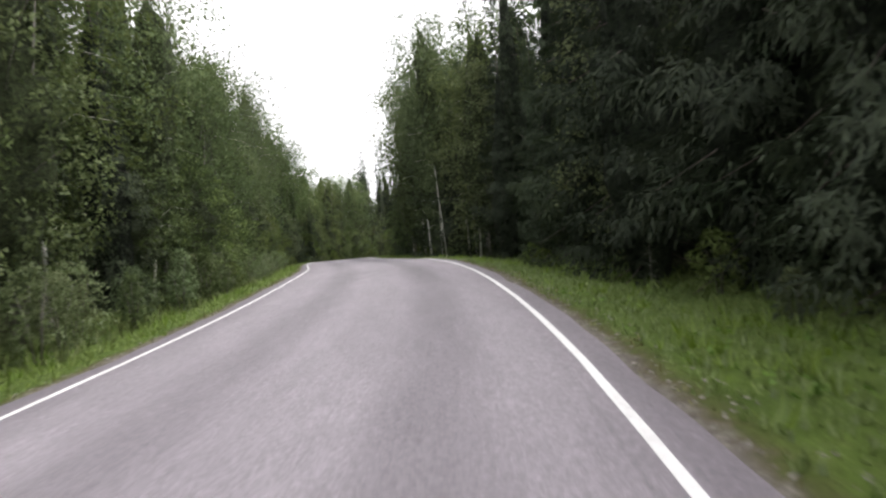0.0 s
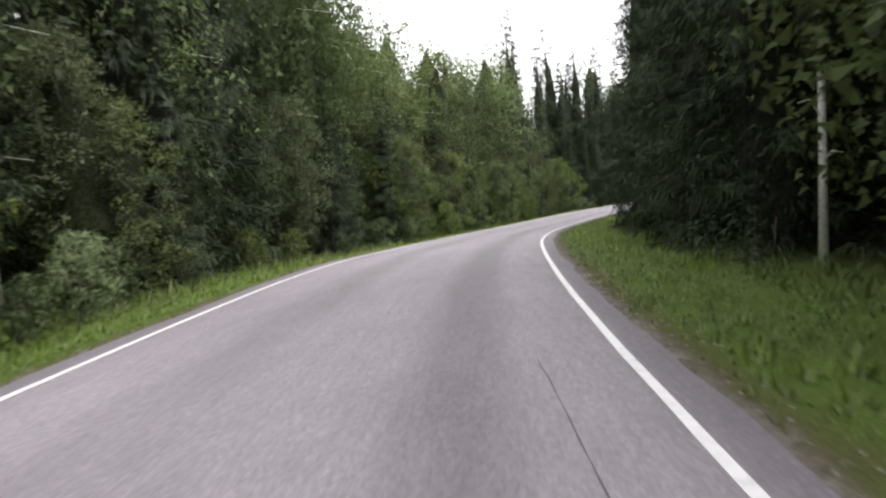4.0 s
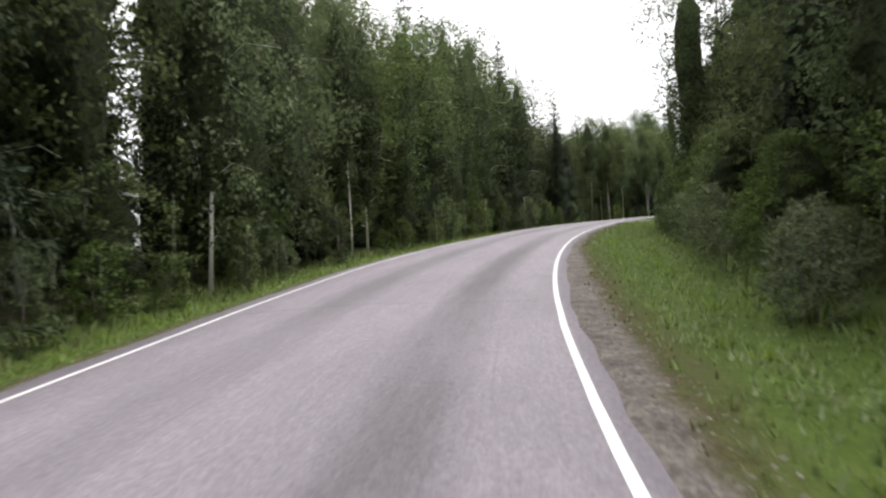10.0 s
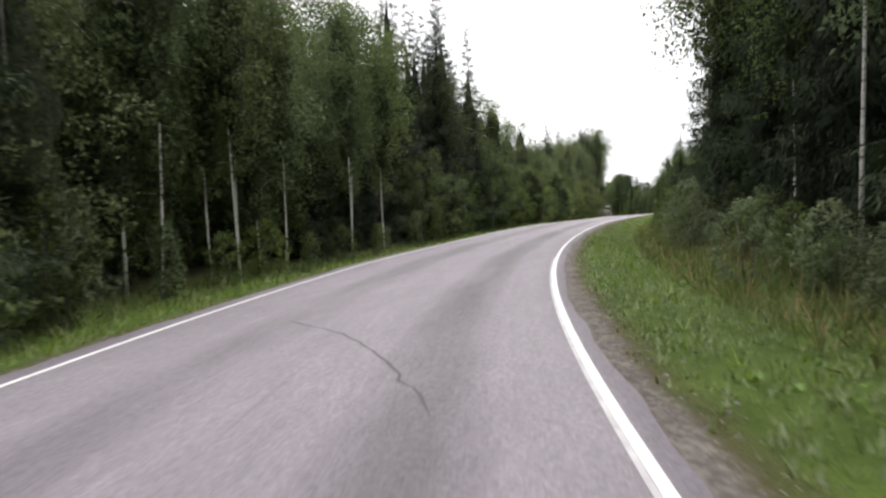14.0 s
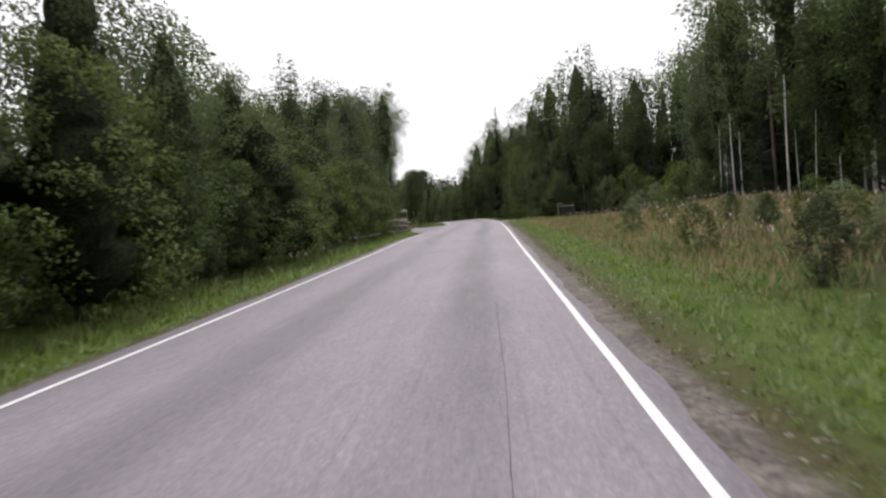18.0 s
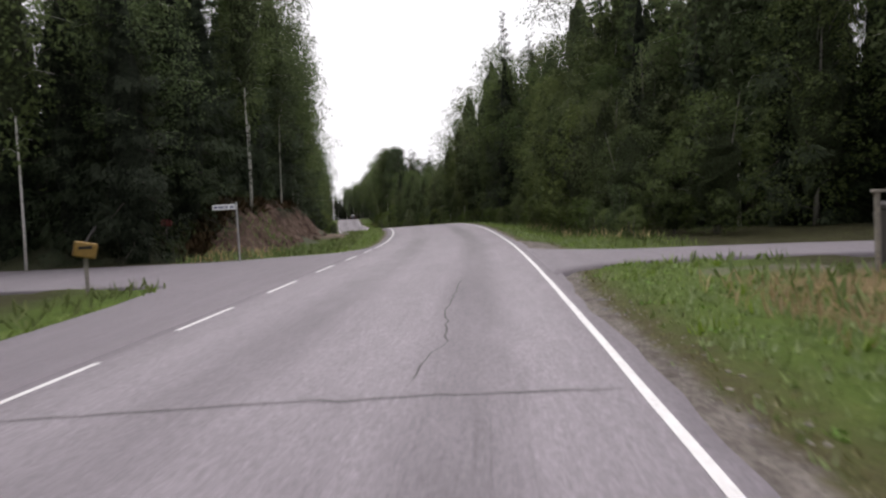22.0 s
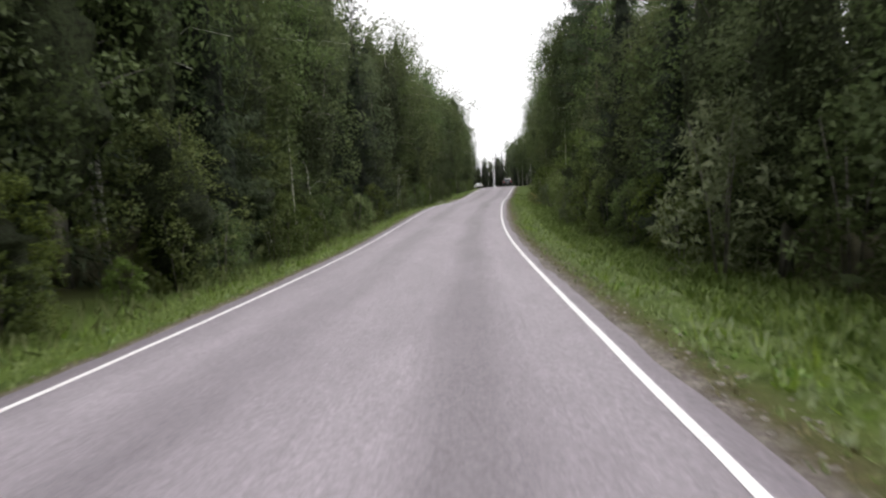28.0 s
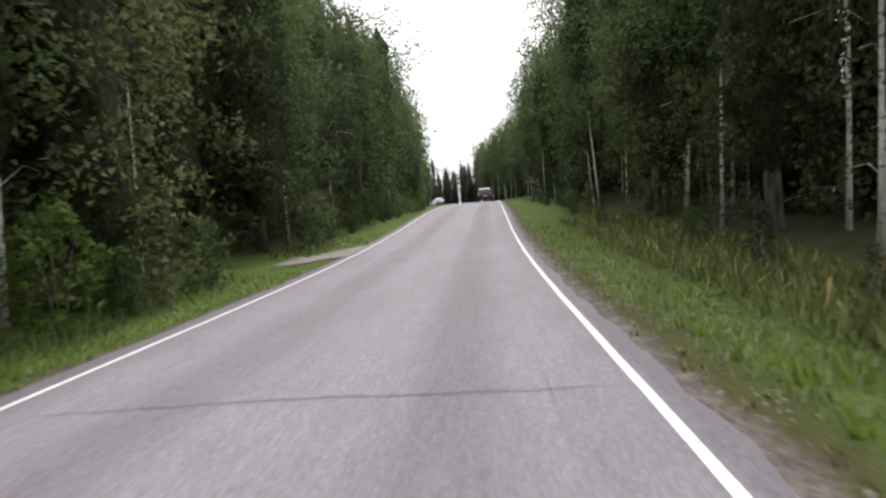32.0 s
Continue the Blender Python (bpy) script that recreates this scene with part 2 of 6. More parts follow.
def asphalt_material(name, light=1.0):
    m, nt, sh = material(name)
    uv = coord(nt, "UV")
    sep = nt.nodes.new("ShaderNodeSeparateXYZ")
    nt.links.new(uv, sep.inputs[0])

    def grey(value, lo, hi, a, b):
        return ramp_node(nt, value, [(lo, (a, a, a)), (hi, (b, b, b))])

    grit = noise_tex(nt, uv, 60, 3, 0.75)
    stones = nt.nodes.new("ShaderNodeTexVoronoi")
    stones.inputs["Scale"].default_value = 45
    nt.links.new(uv, stones.inputs["Vector"])
    base = ramp_node(nt, grit, [(0.3, (0.162 * light, 0.147 * light, 0.164 * light)), (0.7, (0.246 * light, 0.223 * light, 0.249 * light))])
    for factor in (grey(stones.outputs["Color"], 0.1, 0.9, 0.80, 1.18),                        # single stones in the binder
                   grey(noise_tex(nt, uv, 18, 4, 0.75), 0.3, 0.7, 0.84, 1.15),                  # coarse speckle
                   grey(noise_tex(nt, uv, 0.8, 5, 0.65, (0.22, 0.8, 1)), 0.35, 0.65, 0.90, 1.06),  # old repairs and stains
                   grey(noise_tex(nt, uv, 3.0, 5, 0.7, (0.35, 1.0, 1)), 0.32, 0.68, 0.93, 1.06),
                   grey(noise_tex(nt, uv, 16.0, 4, 0.7, (0.05, 1.0, 1)), 0.3, 0.65, 0.93, 1.04),   # streaks drawn out by tyres
                   grey(noise_tex(nt, uv, 13.0, 2, 0.5, (0.012, 1.0, 1)), 0.64, 0.74, 1.0, 0.88)):
        base = mixed(nt, base, factor, 1.0, 'MULTIPLY')
    # darker bitumen in the wheel tracks, fading in and out along the road, strongest on the climb
    climb = ramp_node(nt, sums(nt, 'DIVIDE', sep.outputs[0], 600.0), [(0.02, (0.7, 0.7, 0.7)), (0.17, (0.6, 0.6, 0.6)), (0.21, (1, 1, 1)), (0.33, (1, 1, 1)), (0.40, (0.65, 0.65, 0.65))])
    waver = sums(nt, 'MULTIPLY', sums(nt, 'SUBTRACT', noise_tex(nt, uv, 0.25, 2, 0.5, (0.3, 0.0, 1)), 0.5), 0.6)
    frayed = sums(nt, 'MULTIPLY', sums(nt, 'SUBTRACT', noise_tex(nt, uv, 5.0, 5, 0.75, (0.12, 1.0, 1)), 0.5), 0.75)
    for middle, wide, amount, shift in ((1.27, 0.58, 1.0, 0.0), (-0.95, 0.60, 0.75, 7.0)):
        d = sums(nt, 'ABSOLUTE', sums(nt, 'SUBTRACT', sums(nt, 'ADD', sep.outputs[1], waver), middle))
        d = sums(nt, 'ADD', sums(nt, 'DIVIDE', d, wide), frayed)
        near = ramp_node(nt, d, [(0.30, (1, 1, 1)), (1.0, (0, 0, 0))])
        along = grey(noise_tex(nt, uv, 0.9 + 0.01 * shift, 4, 0.6, (0.10, 0.6, 1)), 0.34, 0.56, 0.4, 1.0)
        fac = sums(nt, 'MULTIPLY', sums(nt, 'MULTIPLY', sums(nt, 'MULTIPLY', near, along), climb), amount)
        base = mixed(nt, base, mixed(nt, base, (0.54, 0.54, 0.535), 1.0, 'MULTIPLY'), fac)
    # the rim outside the edge lines is seldom driven on and stays darker
    rim = sums(nt, 'ADD', sums(nt, 'ABSOLUTE', sep.outputs[1]), sums(nt, 'MULTIPLY', frayed, 0.12))
    base = mixed(nt, base, ramp_node(nt, sums(nt, 'SUBTRACT', rim, 2.2), [(0.40, (1, 1, 1)), (0.52, (0.83, 0.82, 0.83))]), 1.0, 'MULTIPLY')
    nt.links.new(base, sh.inputs["Base Color"])
    sh.inputs["Roughness"].default_value = 0.82
    sh.inputs["Specular IOR Level"].default_value = 0.35
    bumped(nt, sh, sums(nt, 'ADD', grit, sums(nt, 'MULTIPLY', stones.outputs["Distance"], 0.6)), 0.4, 0.005)
    return m


def paint_material():
    m, nt, sh = material("white_road_paint")
    uv = coord(nt, "UV")
    wear = noise_tex(nt, uv, 9, 5, 0.7)
    fine = noise_tex(nt, uv, 60, 3, 0.6)
    col = ramp_node(nt, wear, [(0.30, (0.42, 0.41, 0.42)), (0.42, (0.58, 0.57, 0.58)), (0.7, (0.66, 0.65, 0.66))])
    col = mixed(nt, col, ramp_node(nt, fine, [(0.3, (0.85, 0.85, 0.85)), (0.6, (1, 1, 1))]), 1.0, 'MULTIPLY')
    nt.links.new(col, sh.inputs["Base Color"])
    sh.inputs["Roughness"].default_value = 0.7
    bumped(nt, sh, fine, 0.3, 0.003)
    return m


def soil_material(name, dark, light, scale=1.5):
    m, nt, sh = material(name)
    p = coord(nt)
    big, fine = noise_tex(nt, p, scale * 0.3, 5, 0.65), noise_tex(nt, p, scale * 14, 5, 0.7)
    col = ramp_node(nt, big, [(0.3, dark), (0.7, light)])
    col = mixed(nt, col, ramp_node(nt, fine, [(0.3, (0.6, 0.6, 0.6)), (0.7, (1.2, 1.2, 1.2))]), 1.0, 'MULTIPLY')
    nt.links.new(col, sh.inputs["Base Color"])
    sh.inputs["Roughness"].default_value = 0.95
    bumped(nt, sh, fine, 0.8, 0.03)
    return m


def verge_material():
    """Gravel by the asphalt, then thin brownish turf, then green turf, then forest litter; the mesh's own layers say how wide each is."""
    m, nt, sh = material("verge_turf")
    uv, p = coord(nt, "UV"), coord(nt)
    sep = nt.nodes.new("ShaderNodeSeparateXYZ")
    nt.links.new(uv, sep.inputs[0])

    def layer(name):
        at = nt.nodes.new("ShaderNodeAttribute")
        at.attribute_name = name
        return at.outputs["Fac"]

    def swing(scale, detail, amount):
        return sums(nt, 'MULTIPLY', sums(nt, 'SUBTRACT', noise_tex(nt, p, scale, detail, 0.7), 0.5), amount)

    def step(value, a, b):
        return ramp_node(nt, sums(nt, 'DIVIDE', sums(nt, 'SUBTRACT', value, a), b - a), [(0.0, (0, 0, 0)), (1.0, (1, 1, 1))])

    across = sums(nt, 'ABSOLUTE', sep.outputs[1])
    ragged = sums(nt, 'ADD', swing(1.6, 4, 0.9), swing(9.0, 4, 0.45))
    out = sums(nt, 'ADD', sums(nt, 'SUBTRACT', across, 2.93), sums(nt, 'MULTIPLY', ragged, 0.5))
    fine = noise_tex(nt, p, 34, 4, 0.75)
    shade = ramp_node(nt, fine, [(0.3, (0.55, 0.55, 0.55)), (0.7, (1.3, 1.3, 1.3))])
    pebble = nt.nodes.new("ShaderNodeTexVoronoi")
    pebble.inputs["Scale"].default_value = 30
    nt.links.new(p, pebble.inputs["Vector"])
    gravel = mixed(nt, ramp_node(nt, noise_tex(nt, p, 3, 5, 0.7), [(0.3, (0.085, 0.074, 0.066)), (0.7, (0.21, 0.187, 0.172))]), ramp_node(nt, pebble.outputs["Color"], [(0.1, (0.6, 0.6, 0.6)), (0.9, (1.35, 1.35, 1.35))]), 1.0, 'MULTIPLY')
    thin = ramp_node(nt, noise_tex(nt, p, 2.6, 6, 0.75), [(0.32, (0.070, 0.056, 0.036)), (0.48, (0.080, 0.074, 0.034)), (0.62, (0.070, 0.082, 0.026)), (0.75, (0.115, 0.098, 0.060))])
    turf = ramp_node(nt, noise_tex(nt, p, 0.9, 6, 0.75), [(0.30, (0.042, 0.068, 0.014)), (0.45, (0.068, 0.104, 0.021)), (0.58, (0.084, 0.126, 0.026)), (0.72, (0.110, 0.138, 0.040))])
    straw = ramp_node(nt, noise_tex(nt, p, 1.3, 5, 0.7), [(0.3, (0.11, 0.090, 0.042)), (0.55, (0.22, 0.165, 0.088)), (0.75, (0.11, 0.115, 0.042))])
    soil = ramp_node(nt, noise_tex(nt, p, 1.5, 5, 0.7), [(0.3, (0.10, 0.075, 0.058)), (0.7, (0.19, 0.150, 0.120))])
    litter = ramp_node(nt, noise_tex(nt, p, 2.0, 5, 0.7), [(0.3, (0.03, 0.026, 0.015)), (0.7, (0.055, 0.058, 0.024))])
    col = mixed(nt, turf, litter, step(sums(nt, 'ADD', across, ragged), 6.2, 8.4))
    col = mixed(nt, col, straw, step(sums(nt, 'ADD', layer("dry"), ragged), 0.25, 0.75))
    beyond = sums(nt, 'DIVIDE', sums(nt, 'SUBTRACT', out, layer("bare")), layer("thin"))
    col = mixed(nt, thin, col, step(beyond, 0.3, 1.5))
    col = mixed(nt, col, soil, step(sums(nt, 'ADD', layer("soil"), ragged), 0.25, 0.70))
    col = mixed(nt, col, shade, 1.0, 'MULTIPLY')
    stony = step(sums(nt, 'SUBTRACT', out, layer("bare")), 0.14, -0.06)
    stony = sums(nt, 'MAXIMUM', stony, step(sums(nt, 'ADD', layer("yard"), ragged), 0.35, 0.70))
    col = mixed(nt, col, gravel, stony)
    nt.links.new(col, sh.inputs["Base Color"])
    sh.inputs["Roughness"].default_value = 0.95
    sh.inputs["Specular IOR Level"].default_value = 0.1
    bumped(nt, sh, sums(nt, 'ADD', fine, sums(nt, 'MULTIPLY', noise_tex(nt, p, 7, 4, 0.7), 1.5)), 0.8, 0.04)
    return m


def leaf_material(name, dark, light, through_=0.40, hue=0.035, vary=0.34, sheen=0.01):
    m, nt, sh = material(name)
    out = nt.nodes["Material Output"]
    nt.nodes.remove(sh)
    info = nt.nodes.new("ShaderNodeObjectInfo")
    isl = nt.nodes.new("ShaderNodeNewGeometry")
    col = ramp_node(nt, isl.outputs["Random Per Island"], [(0.0, dark), (1.0, light)])
    hs = nt.nodes.new("ShaderNodeHueSaturation")
    nt.links.new(sums(nt, 'ADD', 0.5 - hue / 2, sums(nt, 'MULTIPLY', info.outputs["Random"], hue)), hs.inputs["Hue"])
    second = sums(nt, 'FRACT', sums(nt, 'MULTIPLY', info.outputs["Random"], 17.3))
    third = sums(nt, 'FRACT', sums(nt, 'MULTIPLY', info.outputs["Random"], 41.7))
    nt.links.new(sums(nt, 'ADD', 1 - vary, sums(nt, 'MULTIPLY', second, 2 * vary)), hs.inputs["Value"])
    nt.links.new(sums(nt, 'ADD', 0.88, sums(nt, 'MULTIPLY', third, 0.32)), hs.inputs["Saturation"])
    nt.links.new(col, hs.inputs["Color"])
    d, t, g, mix, mix2 = (nt.nodes.new("ShaderNode" + k) for k in ("BsdfDiffuse", "BsdfTranslucent", "BsdfGlossy", "MixShader", "MixShader"))
    for n in (d, t):
        nt.links.new(hs.outputs[0], n.inputs["Color"])
    g.inputs["Color"].default_value, g.inputs["Roughness"].default_value = (0.8, 0.8, 0.8, 1), 0.42
    mix.inputs[0].default_value, mix2.inputs[0].default_value = through_, sheen
    nt.links.new(d.outputs[0], mix.inputs[1])
    nt.links.new(t.outputs[0], mix.inputs[2])
    nt.links.new(mix.outputs[0], mix2.inputs[1])
    nt.links.new(g.outputs[0], mix2.inputs[2])
    nt.links.new(mix2.outputs[0], out.inputs["Surface"])
    return m


def bark_material(name, pale, dark, marks, band=False):
    m, nt, sh = material(name)
    p = coord(nt)
    n = noise_tex(nt, p, 3.0, 4, 0.6, (1.0, 1.0, 4.0) if band else (3.0, 3.0, 0.5))
    fine = noise_tex(nt, p, 18, 4, 0.7)
    col = ramp_node(nt, n, [(marks - 0.06, dark), (marks + 0.05, pale)])
    col = mixed(nt, col, ramp_node(nt, fine, [(0.3, (0.65, 0.65, 0.65)), (0.7, (1.1, 1.1, 1.1))]), 1.0, 'MULTIPLY')
    nt.links.new(col, sh.inputs["Base Color"])
    sh.inputs["Roughness"].default_value = 0.85
    bumped(nt, sh, fine, 0.6, 0.02)
    return m


def plain_material(name, colour, rough=0.6, metal=0.0, vary=0.15, scale=12.0):
    m, nt, sh = material(name)
    n = noise_tex(nt, coord(nt), scale, 4, 0.6)
    lo, hi = tuple(x * (1 - vary) for x in colour), tuple(min(1, x * (1 + vary)) for x in colour)
    nt.links.new(ramp_node(nt, n, [(0.3, lo), (0.7, hi)]), sh.inputs["Base Color"])
    sh.inputs["Roughness"].default_value, sh.inputs["Metallic"].default_value = rough, metal
    return m


ASPHALT = asphalt_material("worn_grey_asphalt")
ASPHALT_SIDE = asphalt_material("side_road_asphalt", 0.92)
ASPHALT_OLD = asphalt_material("crumbled_old_asphalt", 0.70)
PAINT = paint_material()
OLD_PAINT = plain_material("faded_road_paint", (0.40, 0.385, 0.395), 0.8, 0, 0.25, 6)
VERGE = verge_material()
FLOOR = soil_material("forest_floor", (0.028, 0.030, 0.014), (0.055, 0.062, 0.024))
RED_SOIL = soil_material("bare_reddish_soil", (0.055, 0.037, 0.028), (0.19, 0.135, 0.105), 3.5)


def bank_material():
    """Bare reddish soil with clods and roots under a dark humus edge."""
    m, nt, sh = material("cut_soil_bank")
    p, uv = coord(nt), coord(nt, "UV")
    sep = nt.nodes.new("ShaderNodeSeparateXYZ")
    nt.links.new(uv, sep.inputs[0])
    clod, fine = noise_tex(nt, p, 2.6, 6, 0.72), noise_tex(nt, p, 22, 5, 0.7)
    streak = noise_tex(nt, uv, 2.4, 5, 0.7, (1.6, 0.45, 1))
    col = ramp_node(nt, clod, [(0.32, (0.034, 0.024, 0.020)), (0.47, (0.100, 0.068, 0.055)), (0.58, (0.165, 0.118, 0.098)), (0.72, (0.27, 0.215, 0.185))])
    col = mixed(nt, col, ramp_node(nt, streak, [(0.35, (0.55, 0.52, 0.50)), (0.6, (1.1, 1.08, 1.05))]), 1.0, 'MULTIPLY')
    col = mixed(nt, col, ramp_node(nt, fine, [(0.3, (0.6, 0.6, 0.6)), (0.7, (1.25, 1.25, 1.25))]), 1.0, 'MULTIPLY')
    high = sums(nt, 'ADD', sums(nt, 'MULTIPLY', sep.outputs[1], -1.0), sums(nt, 'MULTIPLY', sums(nt, 'SUBTRACT', clod, 0.5), 1.6))
    humus = ramp_node(nt, sums(nt, 'SUBTRACT', high, 9.2), [(0.25, (0, 0, 0)), (0.6, (1, 1, 1))])
    col = mixed(nt, col, (0.022, 0.022, 0.013), humus)
    nt.links.new(col, sh.inputs["Base Color"])
    sh.inputs["Roughness"].default_value = 0.95
    sh.inputs["Specular IOR Level"].default_value = 0.1
    bumped(nt, sh, sums(nt, 'ADD', clod, sums(nt, 'MULTIPLY', fine, 0.25)), 1.0, 0.22)
    return m


BANK = bank_material()
GRAVEL = soil_material("grey_gravel", (0.15, 0.135, 0.12), (0.28, 0.25, 0.225), 3.0)
STONE = plain_material("roadside_stones", (0.20, 0.18, 0.165), 0.9, 0, 0.45, 4.0)
CRACK = plain_material("crack_tar", (0.055, 0.05, 0.052), 0.8, 0, 0.3)
# near-black tone for far crown hulls, in place of the shade inside them
CROWN_SHADE = plain_material("crown_inner_shade", (0.020, 0.021, 0.013), 0.95, 0, 0.5, 3.0)


def inner_shade_material(name, gap, leafy):
    """Mottled leaf colour for crown hulls; dark spots paint the shade in leaf gaps."""
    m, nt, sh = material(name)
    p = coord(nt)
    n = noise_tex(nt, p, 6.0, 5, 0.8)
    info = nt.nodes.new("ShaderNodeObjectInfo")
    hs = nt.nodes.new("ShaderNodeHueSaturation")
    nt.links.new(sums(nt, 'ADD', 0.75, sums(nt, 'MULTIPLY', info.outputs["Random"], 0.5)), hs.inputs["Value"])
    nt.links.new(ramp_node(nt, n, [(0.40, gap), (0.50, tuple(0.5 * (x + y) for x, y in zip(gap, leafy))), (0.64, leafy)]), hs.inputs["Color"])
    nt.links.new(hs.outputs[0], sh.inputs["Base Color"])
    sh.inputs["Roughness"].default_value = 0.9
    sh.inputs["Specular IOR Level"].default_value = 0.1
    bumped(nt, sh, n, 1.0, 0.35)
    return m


# Leaf and needle tones with a crown's inner shade put into the colour.
SHADED_LEAF = inner_shade_material("shaded_inner_leaves", (0.018, 0.022, 0.012), (0.070, 0.092, 0.040))
SHADED_NEEDLE = inner_shade_material("shaded_inner_needles", (0.009, 0.011, 0.008), (0.028, 0.037, 0.022))
BIRCH_LEAF = leaf_material("birch_leaves", (0.078, 0.104, 0.044), (0.110, 0.142, 0.062))
ALDER_LEAF = leaf_material("alder_leaves", (0.074, 0.096, 0.042), (0.106, 0.133, 0.060))
WILLOW_LEAF = leaf_material("willow_leaves", (0.104, 0.134, 0.068), (0.158, 0.192, 0.100))
SPRUCE_LEAF = leaf_material("spruce_needles", (0.025, 0.036, 0.021), (0.047, 0.061, 0.034), 0.16, 0.03, 0.36, 0.01)
PINE_LEAF = leaf_material("pine_needles", (0.028, 0.044, 0.021), (0.063, 0.086, 0.039), 0.12)
GRASS_LEAF = leaf_material("verge_grass", (0.098, 0.143, 0.032), (0.170, 0.224, 0.064), 0.5, 0.02, 0.05, 0.03)
DRY_LEAF = leaf_material("dry_meadow_grass", (0.25, 0.185, 0.088), (0.46, 0.35, 0.185), 0.4, 0.02)
OLIVE_LEAF = leaf_material("thin_trodden_grass", (0.095, 0.098, 0.040), (0.175, 0.165, 0.080), 0.4, 0.02, 0.05, 0.02)
HEATH_LEAF = leaf_material("dark_heath", (0.026, 0.022, 0.014), (0.075, 0.056, 0.036), 0.2, 0.02, 0.1, 0.0)
BUSH_LEAF = leaf_material("bush_leaves", (0.080, 0.110, 0.035), (0.118, 0.154, 0.052), 0.34, 0.03, 0.30)
HERB_LEAF = leaf_material("broad_herb_leaves", (0.100, 0.165, 0.045), (0.180, 0.255, 0.085), 0.35, 0.02, 0.05, 0.03)
FERN_LEAF = leaf_material("pale_fern_fronds", (0.075, 0.118, 0.036), (0.145, 0.198, 0.070), 0.35, 0.02, 0.05, 0.02)
WEED_LEAF = leaf_material("roadside_weeds", (0.085, 0.115, 0.040), (0.150, 0.180, 0.070), 0.4)
FLOWER = leaf_material("faded_fireweed_flowers", (0.28, 0.17, 0.22), (0.55, 0.45, 0.46), 0.3)
BIRCH_BARK = bark_material("birch_bark", (0.66, 0.64, 0.61), (0.06, 0.055, 0.05), 0.38, True)
DARK_BARK = bark_material("spruce_bark", (0.10, 0.08, 0.065), (0.045, 0.036, 0.03), 0.5)
PINE_BARK = bark_material("pine_bark", (0.115, 0.082, 0.066), (0.06, 0.045, 0.038), 0.5)
ALDER_BARK = bark_material("grey_alder_bark", (0.16, 0.15, 0.13), (0.06, 0.055, 0.05), 0.45)


# ---- mesh helpers ----
def mesh_of(name, verts, faces, mat, uvs=None, smooth=False):
    me = bpy.data.meshes.new(name)
    me.from_pydata([tuple(v) for v in np.asarray(verts, float)], [], [tuple(int(i) for i in f) for f in faces])
    if uvs is not None:
        layer = me.uv_layers.new(name="UVMap")
        idx = np.empty(len(me.loops), int)
        me.loops.foreach_get("vertex_index", idx)
        layer.data.foreach_set("uv", np.asarray(uvs, np.float32)[idx].ravel())
    me.materials.append(mat)
    if smooth:
        me.polygons.foreach_set("use_smooth", [True] * len(me.polygons))
    me.update()
    return me


def child(name, me, parent, label=""):
    ob = new(name, me)
    ob.parent = parent
    return tagged(ob, label)


def part(name, bm, mat, parent, label="", smooth=False):
    me = bpy.data.meshes.new(name)
    bm.to_mesh(me)
    bm.free()
    me.materials.append(mat)
    if smooth:
        me.polygons.foreach_set("use_smooth", [True] * len(me.polygons))
    return child(name, me, parent, label)


def thing(name, m, label, category, group="", kind=""):
    ob = new(name)
    ob.matrix_basis = m
    return tagged(ob, label, category, group, kind)


def box(bm, size, at=(0, 0, 0), bevel=0.0, turn=None):
    made = bmesh.ops.create_cube(bm, size=1.0)["verts"]
    m = Matrix.Translation(at) @ (turn or Matrix.Identity(4)) @ Matrix.Diagonal((*size, 1))
    bmesh.ops.transform(bm, matrix=m, verts=made)
    if bevel:
        edges = list({e for v in made for e in v.link_edges})
        bmesh.ops.bevel(bm, geom=edges, offset=bevel, segments=2, profile=0.5, affect='EDGES')
    return bm


def tube(points, radii, sides=7):
    """Verts and faces of a bent tapered tube."""
    pts, vs, fs = [Vector(p) for p in points], [], []
    for i, (p, r) in enumerate(zip(pts, radii)):
        d = (pts[min(i + 1, len(pts) - 1)] - pts[max(i - 1, 0)]).normalized()
        a = d.orthogonal().normalized() if abs(d.z) < 0.95 else Vector((1, 0, 0))
        b = d.cross(a).normalized()
        a = b.cross(d)
        vs += [p + (a * math.cos(q) + b * math.sin(q)) * r for q in np.linspace(0, 2 * math.pi, sides, endpoint=False)]
    for i in range(len(pts) - 1):
        for k in range(sides):
            fs.append((i * sides + k, i * sides + (k + 1) % sides, (i + 1) * sides + (k + 1) % sides, (i + 1) * sides + k))
    fs.append(tuple(range(sides))[::-1])
    fs.append(tuple((len(pts) - 1) * sides + k for k in range(sides)))
    return vs, fs


def joined(tubes):
    vs, fs = [], []
    for v, f in tubes:
        o = len(vs)
        vs += v
        fs += [tuple(i + o for i in q) for q in f]
    return vs, fs


def sprays(rng, at, along, length, width, fold=0.25):
    """Leaf clumps as folded diamonds: a quad each, at their bases, pointing along."""
    n = len(at)
    along = along / (np.linalg.norm(along, axis=1, keepdims=True) + 1e-9)
    side = np.cross(along, rng.normal(size=(n, 3)))
    side /= np.linalg.norm(side, axis=1, keepdims=True) + 1e-9
    up = np.cross(side, along)
    L = (length * rng.uniform(0.6, 1.4, n))[:, None]
    W = (width * rng.uniform(0.6, 1.4, n))[:, None]
    v = np.empty((n, 4, 3))
    v[:, 0] = at
    v[:, 1] = at + along * L * 0.45 + side * W * 0.5 - up * W * fold
    v[:, 2] = at + along * L
    v[:, 3] = at + along * L * 0.55 - side * W * 0.5 - up * W * fold
    return v.reshape(-1, 3)


